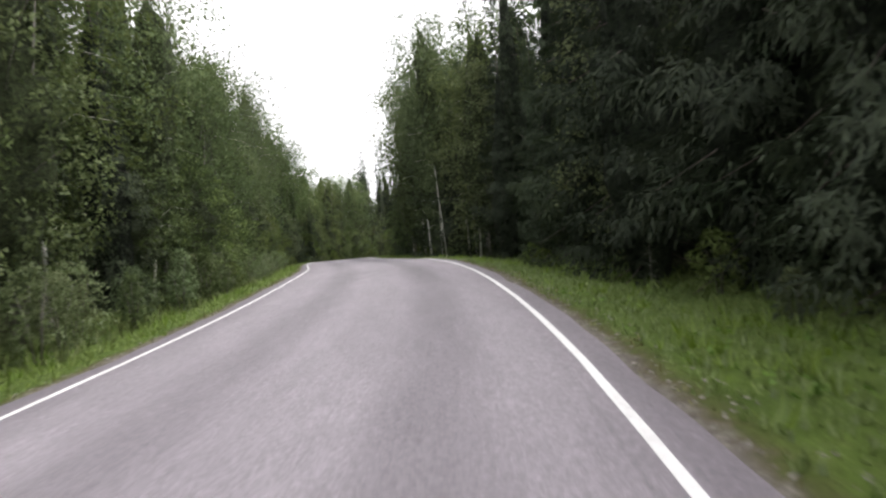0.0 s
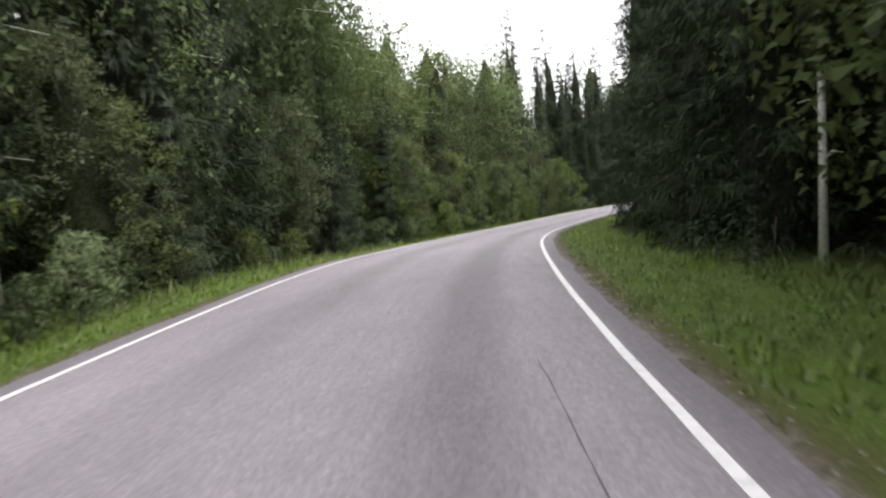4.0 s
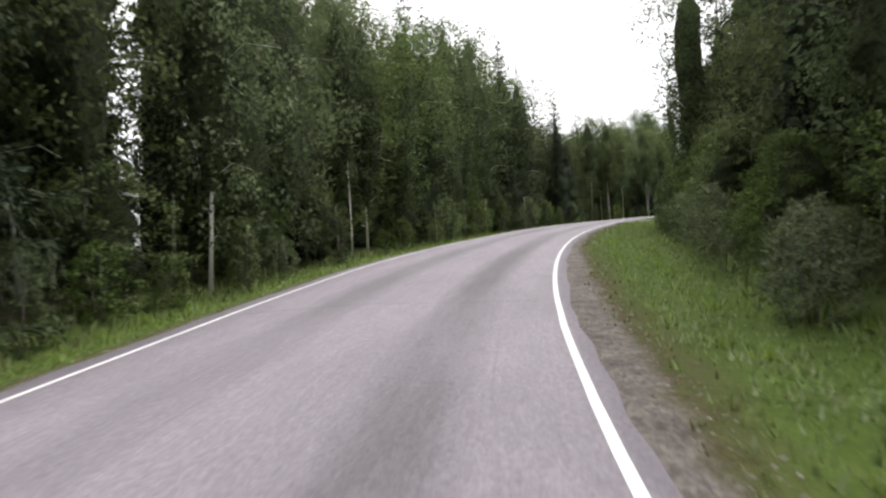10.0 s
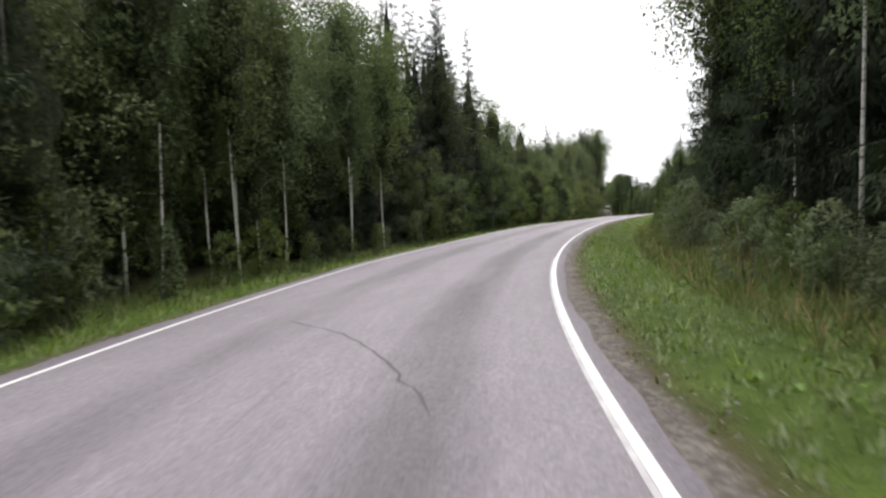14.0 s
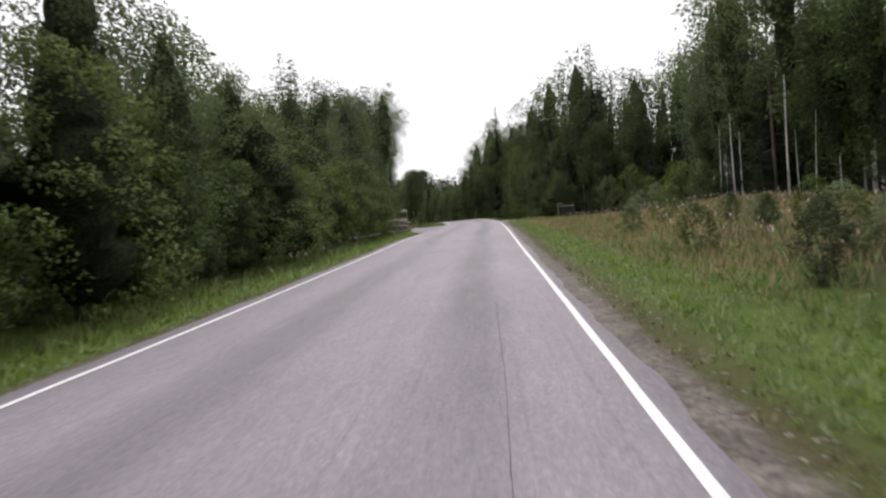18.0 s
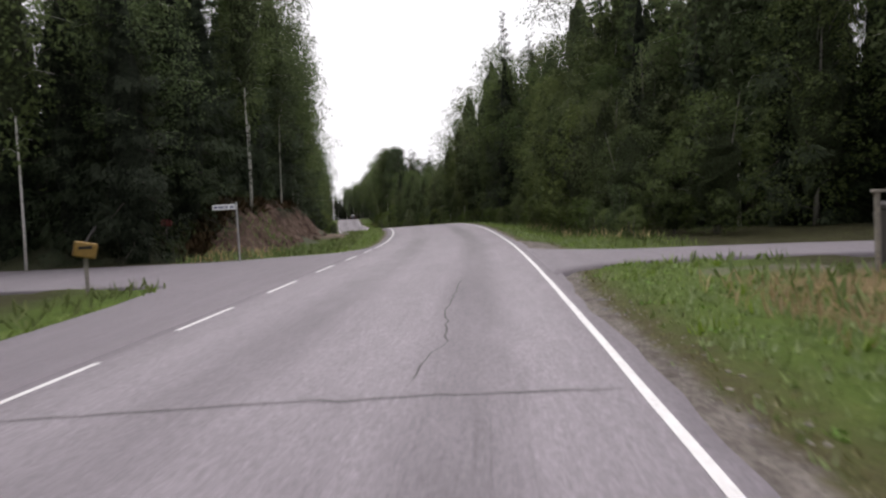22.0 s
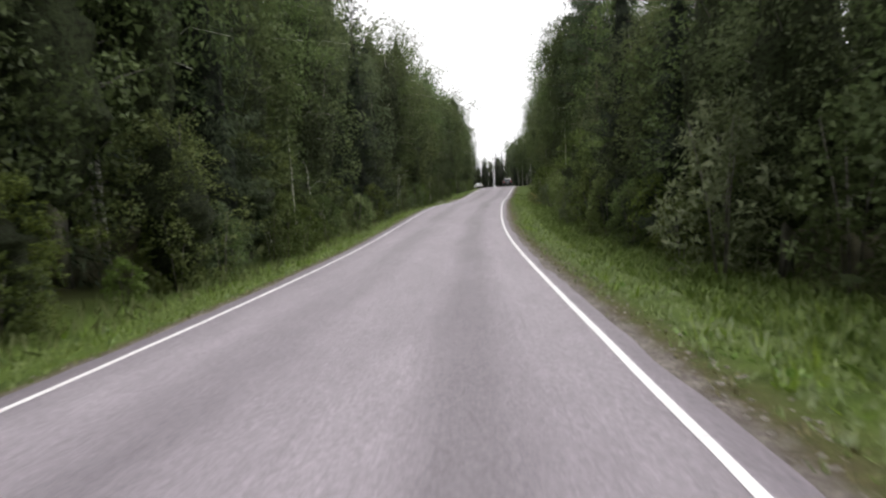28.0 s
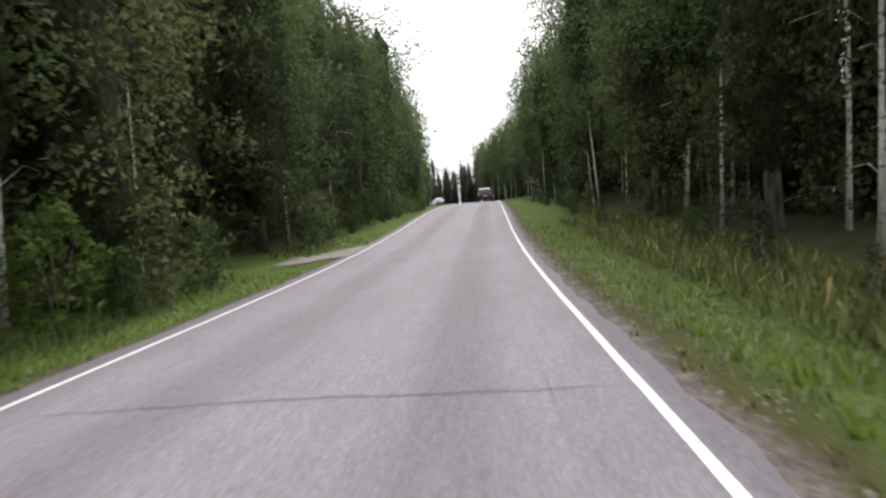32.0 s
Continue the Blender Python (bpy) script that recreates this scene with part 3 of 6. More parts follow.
def leaflets(rng, at, along, facing, length, width):
    """Small clusters of leaves, a pointed facet each, lying along and turned roughly to where they face."""
    n = len(at)
    along = along / (np.linalg.norm(along, axis=1, keepdims=True) + 1e-9)
    side = np.cross(along, facing + rng.normal(0, 0.55, (n, 3)))
    side /= np.linalg.norm(side, axis=1, keepdims=True) + 1e-9
    L = (length * rng.uniform(0.55, 1.4, n))[:, None]
    W = (width * rng.uniform(0.55, 1.4, n))[:, None]
    skew = rng.uniform(-0.35, 0.35, n)[:, None]
    return np.stack([at - side * W * 0.5, at + side * W * 0.5 + along * L * (0.25 + 0.5 * skew), at + along * L + side * W * skew], 1)


def facets_mesh(name, tris, mat, normals=None, last=0, last_mat=None):
    """Loose triangles; normals turn them outwards and round their shading. The last ones take a second material."""
    q = np.array(tris, np.float32)
    n = len(q)
    face = np.cross(q[:, 1] - q[:, 0], q[:, 2] - q[:, 0])
    if normals is not None:
        back = (face * normals).sum(1) < 0
        q[back] = q[back][:, ::-1]
        face[back] *= -1
    me = bpy.data.meshes.new(name)
    me.vertices.add(3 * n)
    me.vertices.foreach_set("co", q.ravel())
    me.loops.add(3 * n)
    me.loops.foreach_set("vertex_index", np.arange(3 * n, dtype=np.int32))
    me.polygons.add(n)
    me.polygons.foreach_set("loop_start", np.arange(0, 3 * n, 3, dtype=np.int32))
    me.materials.append(mat)
    if last:
        me.materials.append(last_mat)
        me.polygons.foreach_set("material_index", np.concatenate([np.zeros(n - last, np.int32), np.ones(last, np.int32)]))
    me.update(calc_edges=True)
    if normals is not None:
        face /= np.linalg.norm(face, axis=1, keepdims=True) + 1e-9
        soft = normals * 0.9 + face * 0.12
        soft /= np.linalg.norm(soft, axis=1, keepdims=True) + 1e-9
        me.polygons.foreach_set("use_smooth", [True] * n)
        me.normals_split_custom_set_from_vertices(np.repeat(soft, 3, 0))
    return me


# ---- the road ----
def strip(name, s, cols, mat, lift, tags, crown=0.0, level=None):
    """A band along the road: cols are distances from the middle (numbers or arrays along s)."""
    s = np.asarray(s, float)
    vs, uv = [], []
    for c in cols:
        v = np.broadcast_to(np.asarray(c, float), s.shape)
        p = on_road(s, v)
        p[:, 2] += lift - crown * np.abs(v) ** 2 + (level(s, v) if level else 0)
        vs.append(p)
        uv.append(np.stack([s, v], 1))
    n, k = len(s), len(cols)
    vs, uv = np.concatenate(vs), np.concatenate(uv)
    i, j = np.meshgrid(np.arange(n - 1), np.arange(k - 1))
    i, j = i.ravel(), j.ravel()
    faces = np.stack([j * n + i, (j + 1) * n + i, (j + 1) * n + i + 1, j * n + i + 1], 1)
    ob = new(name, mesh_of(name, vs, faces, mat, uv, True))
    return tagged(ob, **tags)


S_ROAD = np.arange(-30, 600.1, 0.5)
edge_r = np.interp(S_ROAD, [85, 98, 107, 116, 150, 260, 300], [2.91, 2.94, 2.87, 2.80, 2.79, 2.79, 2.84]) + 0.14 * (bump(S_ROAD, 156, 166, 1.5) + bump(S_ROAD, 275, 287, 1.5)) + 0.05 * wob(S_ROAD * 0.7, 0.3) + 0.04 * wob(S_ROAD * 2.9, 1.0) + 0.03 * wob(S_ROAD * 7.3, 2.0)
edge_l = -(2.92 + 0.05 * wob(S_ROAD * 0.8, 1.3, 1) + 0.04 * wob(S_ROAD * 2.7, 2.0) + 0.03 * wob(S_ROAD * 7.9, 1.0))
road = strip("road", S_ROAD, [edge_l - 0.03, edge_l, -2.0, -1.0, 0, 1.0, 2.0, edge_r, edge_r + 0.03], ASPHALT, 0.0,
             dict(label="narrow two-way road of worn pale grey asphalt", category="road", kind="structure"))
for rim in (0, 8):     # the broken rim drops to the gravel
    n = len(S_ROAD)
    for i in range(n):
        road.data.vertices[rim * n + i].co.z -= 0.06

# white lines: right edge whole, left edge broken into dashes at the junction
LINE = 0.080


def line(s0, s1, middle, name="edge_line"):
    s = np.linspace(s0, s1, max(2, int((s1 - s0) / 1.0) + 1))
    ragged = 0.006 * wob(s * 3.1, middle)
    ob = strip(name, s, [middle - LINE / 2 + ragged, middle + LINE / 2 + ragged * 0.6], PAINT, 0.005, dict(label="white painted edge line, slightly worn"))
    ob.parent = road
    return ob


line(-30, 600, HALF)
line(-30, 258.6, -HALF)
line(289.6, 600, -HALF)
for k in range(8):
    line(260.5 + 3.75 * k, 262.45 + 3.75 * k, -HALF, "line_dash")
old = strip("old_edge_line", np.arange(152, 184.1, 1.0), [2.52, 2.561], OLD_PAINT, 0.003, dict(label="faded older edge line beside the new one"))
old.parent = road


def crack(points, wide, seed, parent=None, up=0.0035):
    rng = np.random.default_rng(seed)
    pts = []
    for (s0, v0), (s1, v1) in zip(points[:-1], points[1:]):
        n = max(3, int(math.hypot(s1 - s0, v1 - v0) / 0.22))
        for q in np.linspace(0, 1, n, endpoint=False):
            pts.append((s0 + (s1 - s0) * q, v0 + (v1 - v0) * q))
    pts.append(points[-1])
    pts = np.array(pts)
    pts += rng.normal(0, 0.018 if wide > 0.02 else 0.005, pts.shape)
    d = np.gradient(pts, axis=0)
    nrm = np.stack([-d[:, 1], d[:, 0]], 1) / (np.linalg.norm(d, axis=1, keepdims=True) + 1e-9)
    w = wide * rng.uniform(0.35, 1.0, len(pts))[:, None] / 2
    w[0] = w[-1] = 0.002
    a, b = pts + nrm * w, pts - nrm * w
    n = len(pts)
    vs = np.concatenate([on_road(a[:, 0], a[:, 1]), on_road(b[:, 0], b[:, 1])])
    if parent:
        at = np.concatenate([a, b])
        vs[:, 2] += (lie_even(at[:, 0], at[:, 1]) + 0.012) * np.clip((np.abs(at[:, 1]) - 2.9) / 0.5, 0, 1)
    vs[:, 2] += up
    child("crack", mesh_of("crack", vs, [(i, i + 1, n + i + 1, n + i) for i in range(n - 1)], CRACK), parent or road, "dark crack across the asphalt")


CRACKS = [((244.4, -2.3), (245.0, -0.2), (244.6, 2.5)), ((268.0, -2.3), (268.2, -0.3), (268.2, 2.5)), ((215.8, -2.3), (216.0, -0.6), (215.8, 2.4)),
          ((325.5, -2.2), (325.8, -0.3), (326.0, 2.2)), ((298.2, -1.8), (299.0, 0.1), (299.5, 2.3)), ((405.5, -2.2), (405.5, -0.2), (405.2, 2.5)),
          ((98.0, -0.9), (99.2, -1.06), (100.2, -0.96), (101.8, -1.2), (104.5, -0.9)), ((99.5, -0.5), (100.8, -0.2), (103.4, -0.25)),
          ((175.3, -1.0), (174.2, 0.0), (173.5, 0.45), (172.8, 0.8), (171.2, 1.4)), ((268.6, 0.84), (269.4, 0.90), (270.2, 1.02), (271.0, 0.98), (272.4, 0.93), (274.0, 0.97), (276.0, 1.02)),
          ((164.6, -2.4), (164.9, 0.2), (164.7, 2.3)), ((129.2, -2.4), (129.6, -0.5), (129.0, 2.4)), ((68.4, -1.6), (69.6, 0.4), (68.2, 1.8)),
          ((393.3, -2.3), (393.2, -0.6), (392.7, 2.2)), ((9, 1.12), (13, 1.16), (18, 1.12), (24, 1.17), (29, 1.14)), ((10, 1.24), (12, 1.26), (14, 1.24)), ((10.5, 1.34), (14, 1.36), (20, 1.35), (26, 1.39)), ((8.5, 1.90), (12, 1.95)), ((217, 1.66), (220.5, 1.69), (225, 1.66)), ((44, 1.95), (47, 2.0), (50, 1.9)), ((14.8, 0.72), (16.6, 0.78)), ((95.0, -1.28), (98.0, -1.08))]
for i, pts in enumerate(CRACKS):
    crack(pts, 0.03 if pts[0][0] > 390 else 0.045 if abs(pts[0][1] - pts[-1][1]) > 2 else 0.014 if pts[0][0] < 50 or pts[0][0] == 217 else 0.034, i)

# ---- verges and ground ----
S_V = np.arange(-30, 600.1, 1.0)
COLS = [2.72, 2.9, 3.1, 3.3, 3.6, 4.0, 4.4, 4.8, 5.2, 5.6, 6.0, 6.5, 7.0, 7.5, 8.0, 8.5, 9.0, 9.6, 10.4, 11.4, 12.6, 14.0, 16.0]
def bare_width(s, v):
    """How far the bare gravel reaches from the asphalt, wider where wheels cut the corners."""
    right = 0.10 + 0.20 * bump(s, 126, 135, 4) + 0.08 * bump(s, 208, 232, 6) + 0.08 * bump(s, 240, 262, 5) + 0.05 * bump(s, 264, 276, 5)
    right = right + 0.25 * bump(s, 276.5, 279, 2.0) + 0.72 * bump(s, 283, 286.6, 2.4)
    return np.where(v > 0, right, 0.16 + 0.26 * bump(s, 62, 84, 6))


def layby_width(s):
    """How far the broken apron of asphalt reaches: narrow where it begins, widest at its far end."""
    wide = np.interp(s, [158.4, 159.5, 160.4, 161.2, 162.0, 162.8, 163.15, 163.4, 164.2], [0.0, 0.24, 0.55, 0.90, 1.42, 1.72, 1.60, 0.50, 0.0])
    return wide * (1 + 0.10 * np.sin(s * 5.3) + 0.07 * np.sin(s * 13.1 + 1))


def thin_width(s, v):
    """How far the thin, trodden, brownish grass reaches beyond the gravel."""
    return np.where(v > 0, 0.26 + 0.34 * bump(s, 205, 276, 14) + 0.25 * bump(s, 126, 150, 8) + 0.16 * (s > 330), 0.20) + 0.08 * wob(s * 0.6, 1.0, 2.0)


def yard(s, v):
    return np.where(v > 0, bump(s, 275.4, 276.4, 0.8) * bump(np.abs(v), 6, 12, 1.5) * 0.6, 0)


def soil_wear(s, v):
    a = np.abs(v)
    edge = 5.3 - 0.8 * ramp(s, 326, 338) + 0.35 * wob(s * 0.8, 2.0)
    return np.where(v < 0, bump(s, 312, 341, 9) * ramp(a, edge, edge + 0.9) * (1 - ramp(a, 9.8, 10.6)), 0)


def dry_wear(s, v):
    return np.where(v > 0, 0.95 * bump(s, 240, 272, 6) * ramp(v, 4.6 + 0.5 * wob(s * 0.8, 1.0), 6.6), 0) + 0 * s


def worn(ob):
    uv = np.empty(len(ob.data.loops) * 2, np.float32)
    ob.data.uv_layers[0].data.foreach_get("uv", uv)
    idx = np.empty(len(ob.data.loops), int)
    ob.data.loops.foreach_get("vertex_index", idx)
    at = np.zeros((len(ob.data.vertices), 2))
    at[idx] = uv.reshape(-1, 2)
    for name, rule in (("bare", bare_width), ("thin", thin_width), ("yard", yard), ("soil", soil_wear), ("dry", dry_wear)):
        layer = ob.data.attributes.new(name, 'FLOAT', 'POINT')
        layer.data.foreach_set("value", rule(at[:, 0], at[:, 1]).astype(np.float32))


verge_right = strip("verge_right", S_V, COLS, VERGE, 0.0, dict(label="mown grass verge with a gravelly edge", category="verge", kind="structure"), level=lie)
verge_left = strip("verge_left", S_V, [-c for c in COLS][::-1], VERGE, 0.0, dict(label="narrow grass verge along the forest", category="verge", kind="structure"), level=lambda s, v: lie(s, v) - 0.7 * ramp(in_bank(s, v), 0.6, 1.0))
worn(verge_right)
worn(verge_left)


def near_road(x, y):
    """Nearest s and signed distance for many places at once."""
    pts = np.stack([x.ravel(), y.ravel()], 1)
    ss = np.arange(-30, 600.1, 4.0)
    mid = on_road(ss, np.zeros_like(ss))
    s, v = np.empty(len(pts)), np.empty(len(pts))
    for a in range(0, len(pts), 20000):
        d = ((pts[a:a + 20000, None, :] - mid[None, :, :2]) ** 2).sum(2)
        j = d.argmin(1)
        th = np.interp(ss[j], SS, TH)
        w = pts[a:a + 20000] - mid[j, :2]
        s[a:a + 20000] = ss[j] + np.clip(-np.sin(th) * w[:, 0] + np.cos(th) * w[:, 1], -3, 3)
        v[a:a + 20000] = np.cos(th) * w[:, 0] + np.sin(th) * w[:, 1]
    return s.reshape(x.shape), v.reshape(x.shape)


def axis(lo, hi, step):
    inner = list(np.arange(lo, hi + 0.1, step))
    outer = [step * 1.35 ** k for k in range(1, 18)]
    return np.array([lo - sum(outer[:k + 1]) for k in range(len(outer))][::-1] + inner + [hi + sum(outer[:k + 1]) for k in range(len(outer))])


gx, gy = np.meshgrid(axis(-90, 450, 5.0), axis(-70, 400, 5.0))
gs, gv = near_road(gx, gy)
far = ramp(np.abs(gv), 60, 200)
gz = np.interp(gs, SS, RZ) + lie(gs, np.clip(gv, -60, 60)) * (1 - far) - 0.1 - 0.9 * (1 - ramp(np.abs(gv), 9.5, 15.5)) - 0.5 * far
ny, nx = gx.shape
gi, gj = np.meshgrid(np.arange(nx - 1), np.arange(ny - 1))
gi, gj = gi.ravel(), gj.ravel()
ground = new("ground", mesh_of("ground", np.stack([gx, gy, gz], -1).reshape(-1, 3),
                               np.stack([gj * nx + gi, gj * nx + gi + 1, (gj + 1) * nx + gi + 1, (gj + 1) * nx + gi], 1), FLOOR, None, True))
tagged(ground, label="mossy dark forest floor under the trees", category="ground", kind="structure")


def patch(name, rows, mat, lift, tags, lowest=-0.32):
    """A sheet over the ground between two lines: rows of (s, v) pairs from line to line."""
    vs, uv = [], []
    rows = [[row[0]] + list(row) + [row[-1]] for row in rows]     # its broken edges go down into the ground
    rows.append(rows[-1])
    cols = len(rows[0])
    for r, row in enumerate(rows):
        for c, (s, v) in enumerate(row):
            p = on_road(s, v)
            if c in (0, cols - 1) or r == len(rows) - 1:
                p[2] -= 0.22
            p[2] += (lift + 0.006 if abs(v) > 2.83 else -0.012) + max(float(lie_even(s, v)) + 0.012, lowest) * min(1.0, max(0.0, (abs(v) - 2.9) / 0.5))
            vs.append(p)
            uv.append((s, v * 3.1 + 40))
    faces = [(r * cols + c, r * cols + c + 1, (r + 1) * cols + c + 1, (r + 1) * cols + c) for r in range(len(rows) - 1) for c in range(cols - 1)]
    me = mesh_of(name, vs, faces, mat, uv, True)
    return tagged(new(name, me), **tags)


# side road to the left: a long taper, then the mouth, then the road itself
rows = []
for v in (2.8, 2.84, 3.3, 3.9, 4.5, 5.0, 5.4, 5.9, 6.6, 8, 10, 13, 17, 22, 28):
    s0, s1 = junction_left(v)
    rows.append([(s0 + (s1 - s0) * t, -v) for t in np.linspace(0, 1, 24)])
patch("side_road_left", rows, ASPHALT_SIDE, 0.002, dict(label="paved side road joining from the left", category="road", kind="structure"))
rows = []
for v in (2.8, 2.84, 3.1, 3.5, 4.0, 4.6, 5.4, 6.4, 8, 10, 13, 17, 22, 29.75):
    s0, s1 = junction_right(v)
    rows.append([(s0 + (s1 - s0) * t, v) for t in np.linspace(0, 1, 7)])
patch("side_road_right", rows, ASPHALT_SIDE, 0.002, dict(label="narrow paved side road joining from the right", category="road", kind="structure"))
# ragged lay-by of broken asphalt on the right, bus-stop widening on the left, gravel corners, drive
rows = []
for k, q in enumerate((0, 0, 0.2, 0.4, 0.6, 0.8, 1.0)):
    rows.append([(a + 0.06 * q * math.sin(9 * q + 5 * a), 2.8 + 0.04 * k if k < 2 else 2.84 + q * (float(layby_width(a)) + 0.02)) for a in np.linspace(158.4, 164.2, 48)])
layby = patch("broken_layby", rows, ASPHALT_OLD, 0.025, dict(label="ragged patch of broken old asphalt", category="pavement", kind="structure"))
for i, pts in enumerate((((159.6, 2.95), (160.6, 3.05), (161.6, 3.0), (163.0, 3.08)), ((161.2, 3.05), (161.6, 3.4), (162.2, 3.7), (162.6, 4.2)), ((162.6, 3.05), (162.4, 3.4), (162.7, 3.75)), ((160.4, 3.05), (160.7, 3.3)))):
    crack(pts, 0.045, 60 + i, layby, 0.038)
patch("widening", [[(158.0 + 6.5 * t, -max(2.8 + 0.04 * k, 2.84 + q * (0.05 + 1.25 * math.sin(math.pi * t)) if k > 1 else 0)) for t in np.linspace(0, 1, 15)] for k, q in enumerate((0, 0, 0.35, 0.7, 1.0))],
      ASPHALT_SIDE, -0.003, dict(label="short asphalt field entrance on the roadside", category="pavement", kind="structure"))
patch("drive", [[(420.6 + (4.4 - 1.6 * q) * t + 1.0 * q, -2.8 - 2.75 * q) for t in np.linspace(0, 1, 9)] for q in (0, 0.05, 0.1, 0.2, 0.3, 0.45, 0.6, 0.8, 1.0)],
      GRAVEL, 0.02, dict(label="gravel drive leading into the forest", category="path", kind="structure"), -1.0)

# the cutting: a bare soil bank over a dirt track
bank_cols = [-c for c in np.arange(7.2, 11.4, 0.14)][::-1]


def bank_level(s, v):
    rough = 0.26 * wob(s * 1.1, v * 1.7, 3) + 0.18 * wob(s * 3.3, v * 3.7, 7) + 0.10 * wob(s * 8.5, v * 7, 1)
    gully = -0.30 * np.abs(np.sin(s * 0.83 + 0.5 * v + 2.6 * np.sin(s * 0.31 + 0.4 * v))) ** 7 * (0.5 + 0.5 * wob(s * 0.5, 1.0, 4.0)) - 0.10 * np.abs(np.sin(s * 2.3 - 0.9 * v + 2.0 * np.sin(s * 0.7))) ** 8
    face = in_bank(s, v)
    return lie(s, v) + (0.14 + rough + gully) * face - 0.4 * (1 - face)


strip("soil_bank", np.arange(288, 346.1, 0.16), bank_cols, BANK, 0.0, dict(label="steep bank of bare reddish soil with roots", category="earth bank", kind="structure"), level=bank_level)


# ---- trees ----
# Each kind gives its wood (verts, faces) and its leaves: place, way they point, way they face.
def clumps(rng, centres, sizes, counts, flat, hang, droop=0.0, away=None):
    """Leaves over the upper shell of many small clumps, with a fringe hanging below."""
    own = np.repeat(np.arange(len(centres)), counts)
    n = len(own)
    d = rng.normal(size=(n, 3))
    d /= np.linalg.norm(d, axis=1, keepdims=True) + 1e-9
    under = d[:, 2] < -0.1
    d[under & (rng.uniform(size=n) < 0.40), 2] *= -1
    size = np.asarray(sizes)[own][:, None]
    p = np.asarray(centres)[own] + d * size * (rng.uniform(0.35, 1.0, n) ** 0.5)[:, None] * (1, 1, flat)
    p[:, 2] -= rng.exponential(1.0, n) * droop * size[:, 0]
    facing = d * (1, 1, 1.15) + np.array([0, 0, 0.22])
    if away is not None:
        facing = facing + 0.45 * np.asarray(away)[own]
    facing = facing + rng.normal(0, 0.15, (n, 3))
    facing /= np.linalg.norm(facing, axis=1, keepdims=True) + 1e-9
    along = d * 0.55 + rng.normal(0, 0.45, (n, 3)) + np.array([0, 0, -hang])
    return p, along, facing


def spread_counts(rng, total, weight):
    weight = np.asarray(weight, float)
    return np.maximum(2, np.round(total * weight / weight.sum() * rng.uniform(0.8, 1.2, len(weight)))).astype(int)


def birch(h, seed, leaves, low=0.22, spread=1.0, stout=1.0):
    rng = np.random.default_rng(seed)
    lean = rng.normal(0, 0.02 * h, 2)
    trunk = [(lean[0] * q ** 1.6 + 0.1 * math.sin(5 * q + seed), lean[1] * q ** 1.6 + 0.08 * math.sin(4 * q), h * q) for q in np.linspace(0, 1, 9)]
    r0 = stout * (0.0046 * h + 0.012)
    tubes = [tube(trunk, [r0 * (1.25 if i == 0 else 1) * (1 - 0.93 * q) for i, q in enumerate(np.linspace(0, 1, 9))], 8)]
    n_limb = 44 if leaves > 3000 else 34 if leaves > 1200 else 22 if leaves > 400 else 12
    mids, sizes, ways = [], [], []
    for k in range(n_limb):
        q = low + (0.985 - low) * (k + rng.uniform(0, 1)) / n_limb
        base = np.array([np.interp(q, np.linspace(0, 1, 9), [p[i] for p in trunk]) for i in range(3)])
        ang = k * 2.4 + rng.normal(0, 0.5)
        reach = spread * h * (0.035 + 0.150 * math.sin(math.pi * min(1, (1.03 - q) / (1.03 - low)) ** 0.75)) * rng.uniform(0.6, 1.3)
        out = np.array([math.cos(ang), math.sin(ang), 0])
        pts = [base, base + out * reach * 0.5 + np.array([0, 0, reach * 0.40]), base + out * reach + np.array([0, 0, reach * 0.30])]
        if k % 2 == 0:
            tubes.append(tube(pts, [r0 * 0.28 * (1.05 - q), r0 * 0.17 * (1.05 - q), 0.006], 4))
        m = max(1, int(round((1.2 + reach * 1.3) * (1 if n_limb > 30 else 0.7))))
        for t in (np.arange(m) + rng.uniform(0.2, 1.0, m)) / m:
            c = base + out * reach * (0.18 + 0.88 * t) + np.array([-out[1], out[0], 0]) * rng.normal(0, 0.22) * reach * t
            c[2] += reach * (0.45 * math.sin(2.3 * t)) - 0.22 * reach * t * t - rng.uniform(0, 0.35)
            mids.append(c)
            sizes.append((0.28 + 0.15 * reach) * rng.uniform(0.65, 1.5) * (1 if n_limb > 30 else 1.3))
            ways.append(out)
    return joined(tubes), clumps(rng, mids, sizes, spread_counts(rng, leaves, np.square(sizes)), 0.72, 0.75, 0.40, ways)


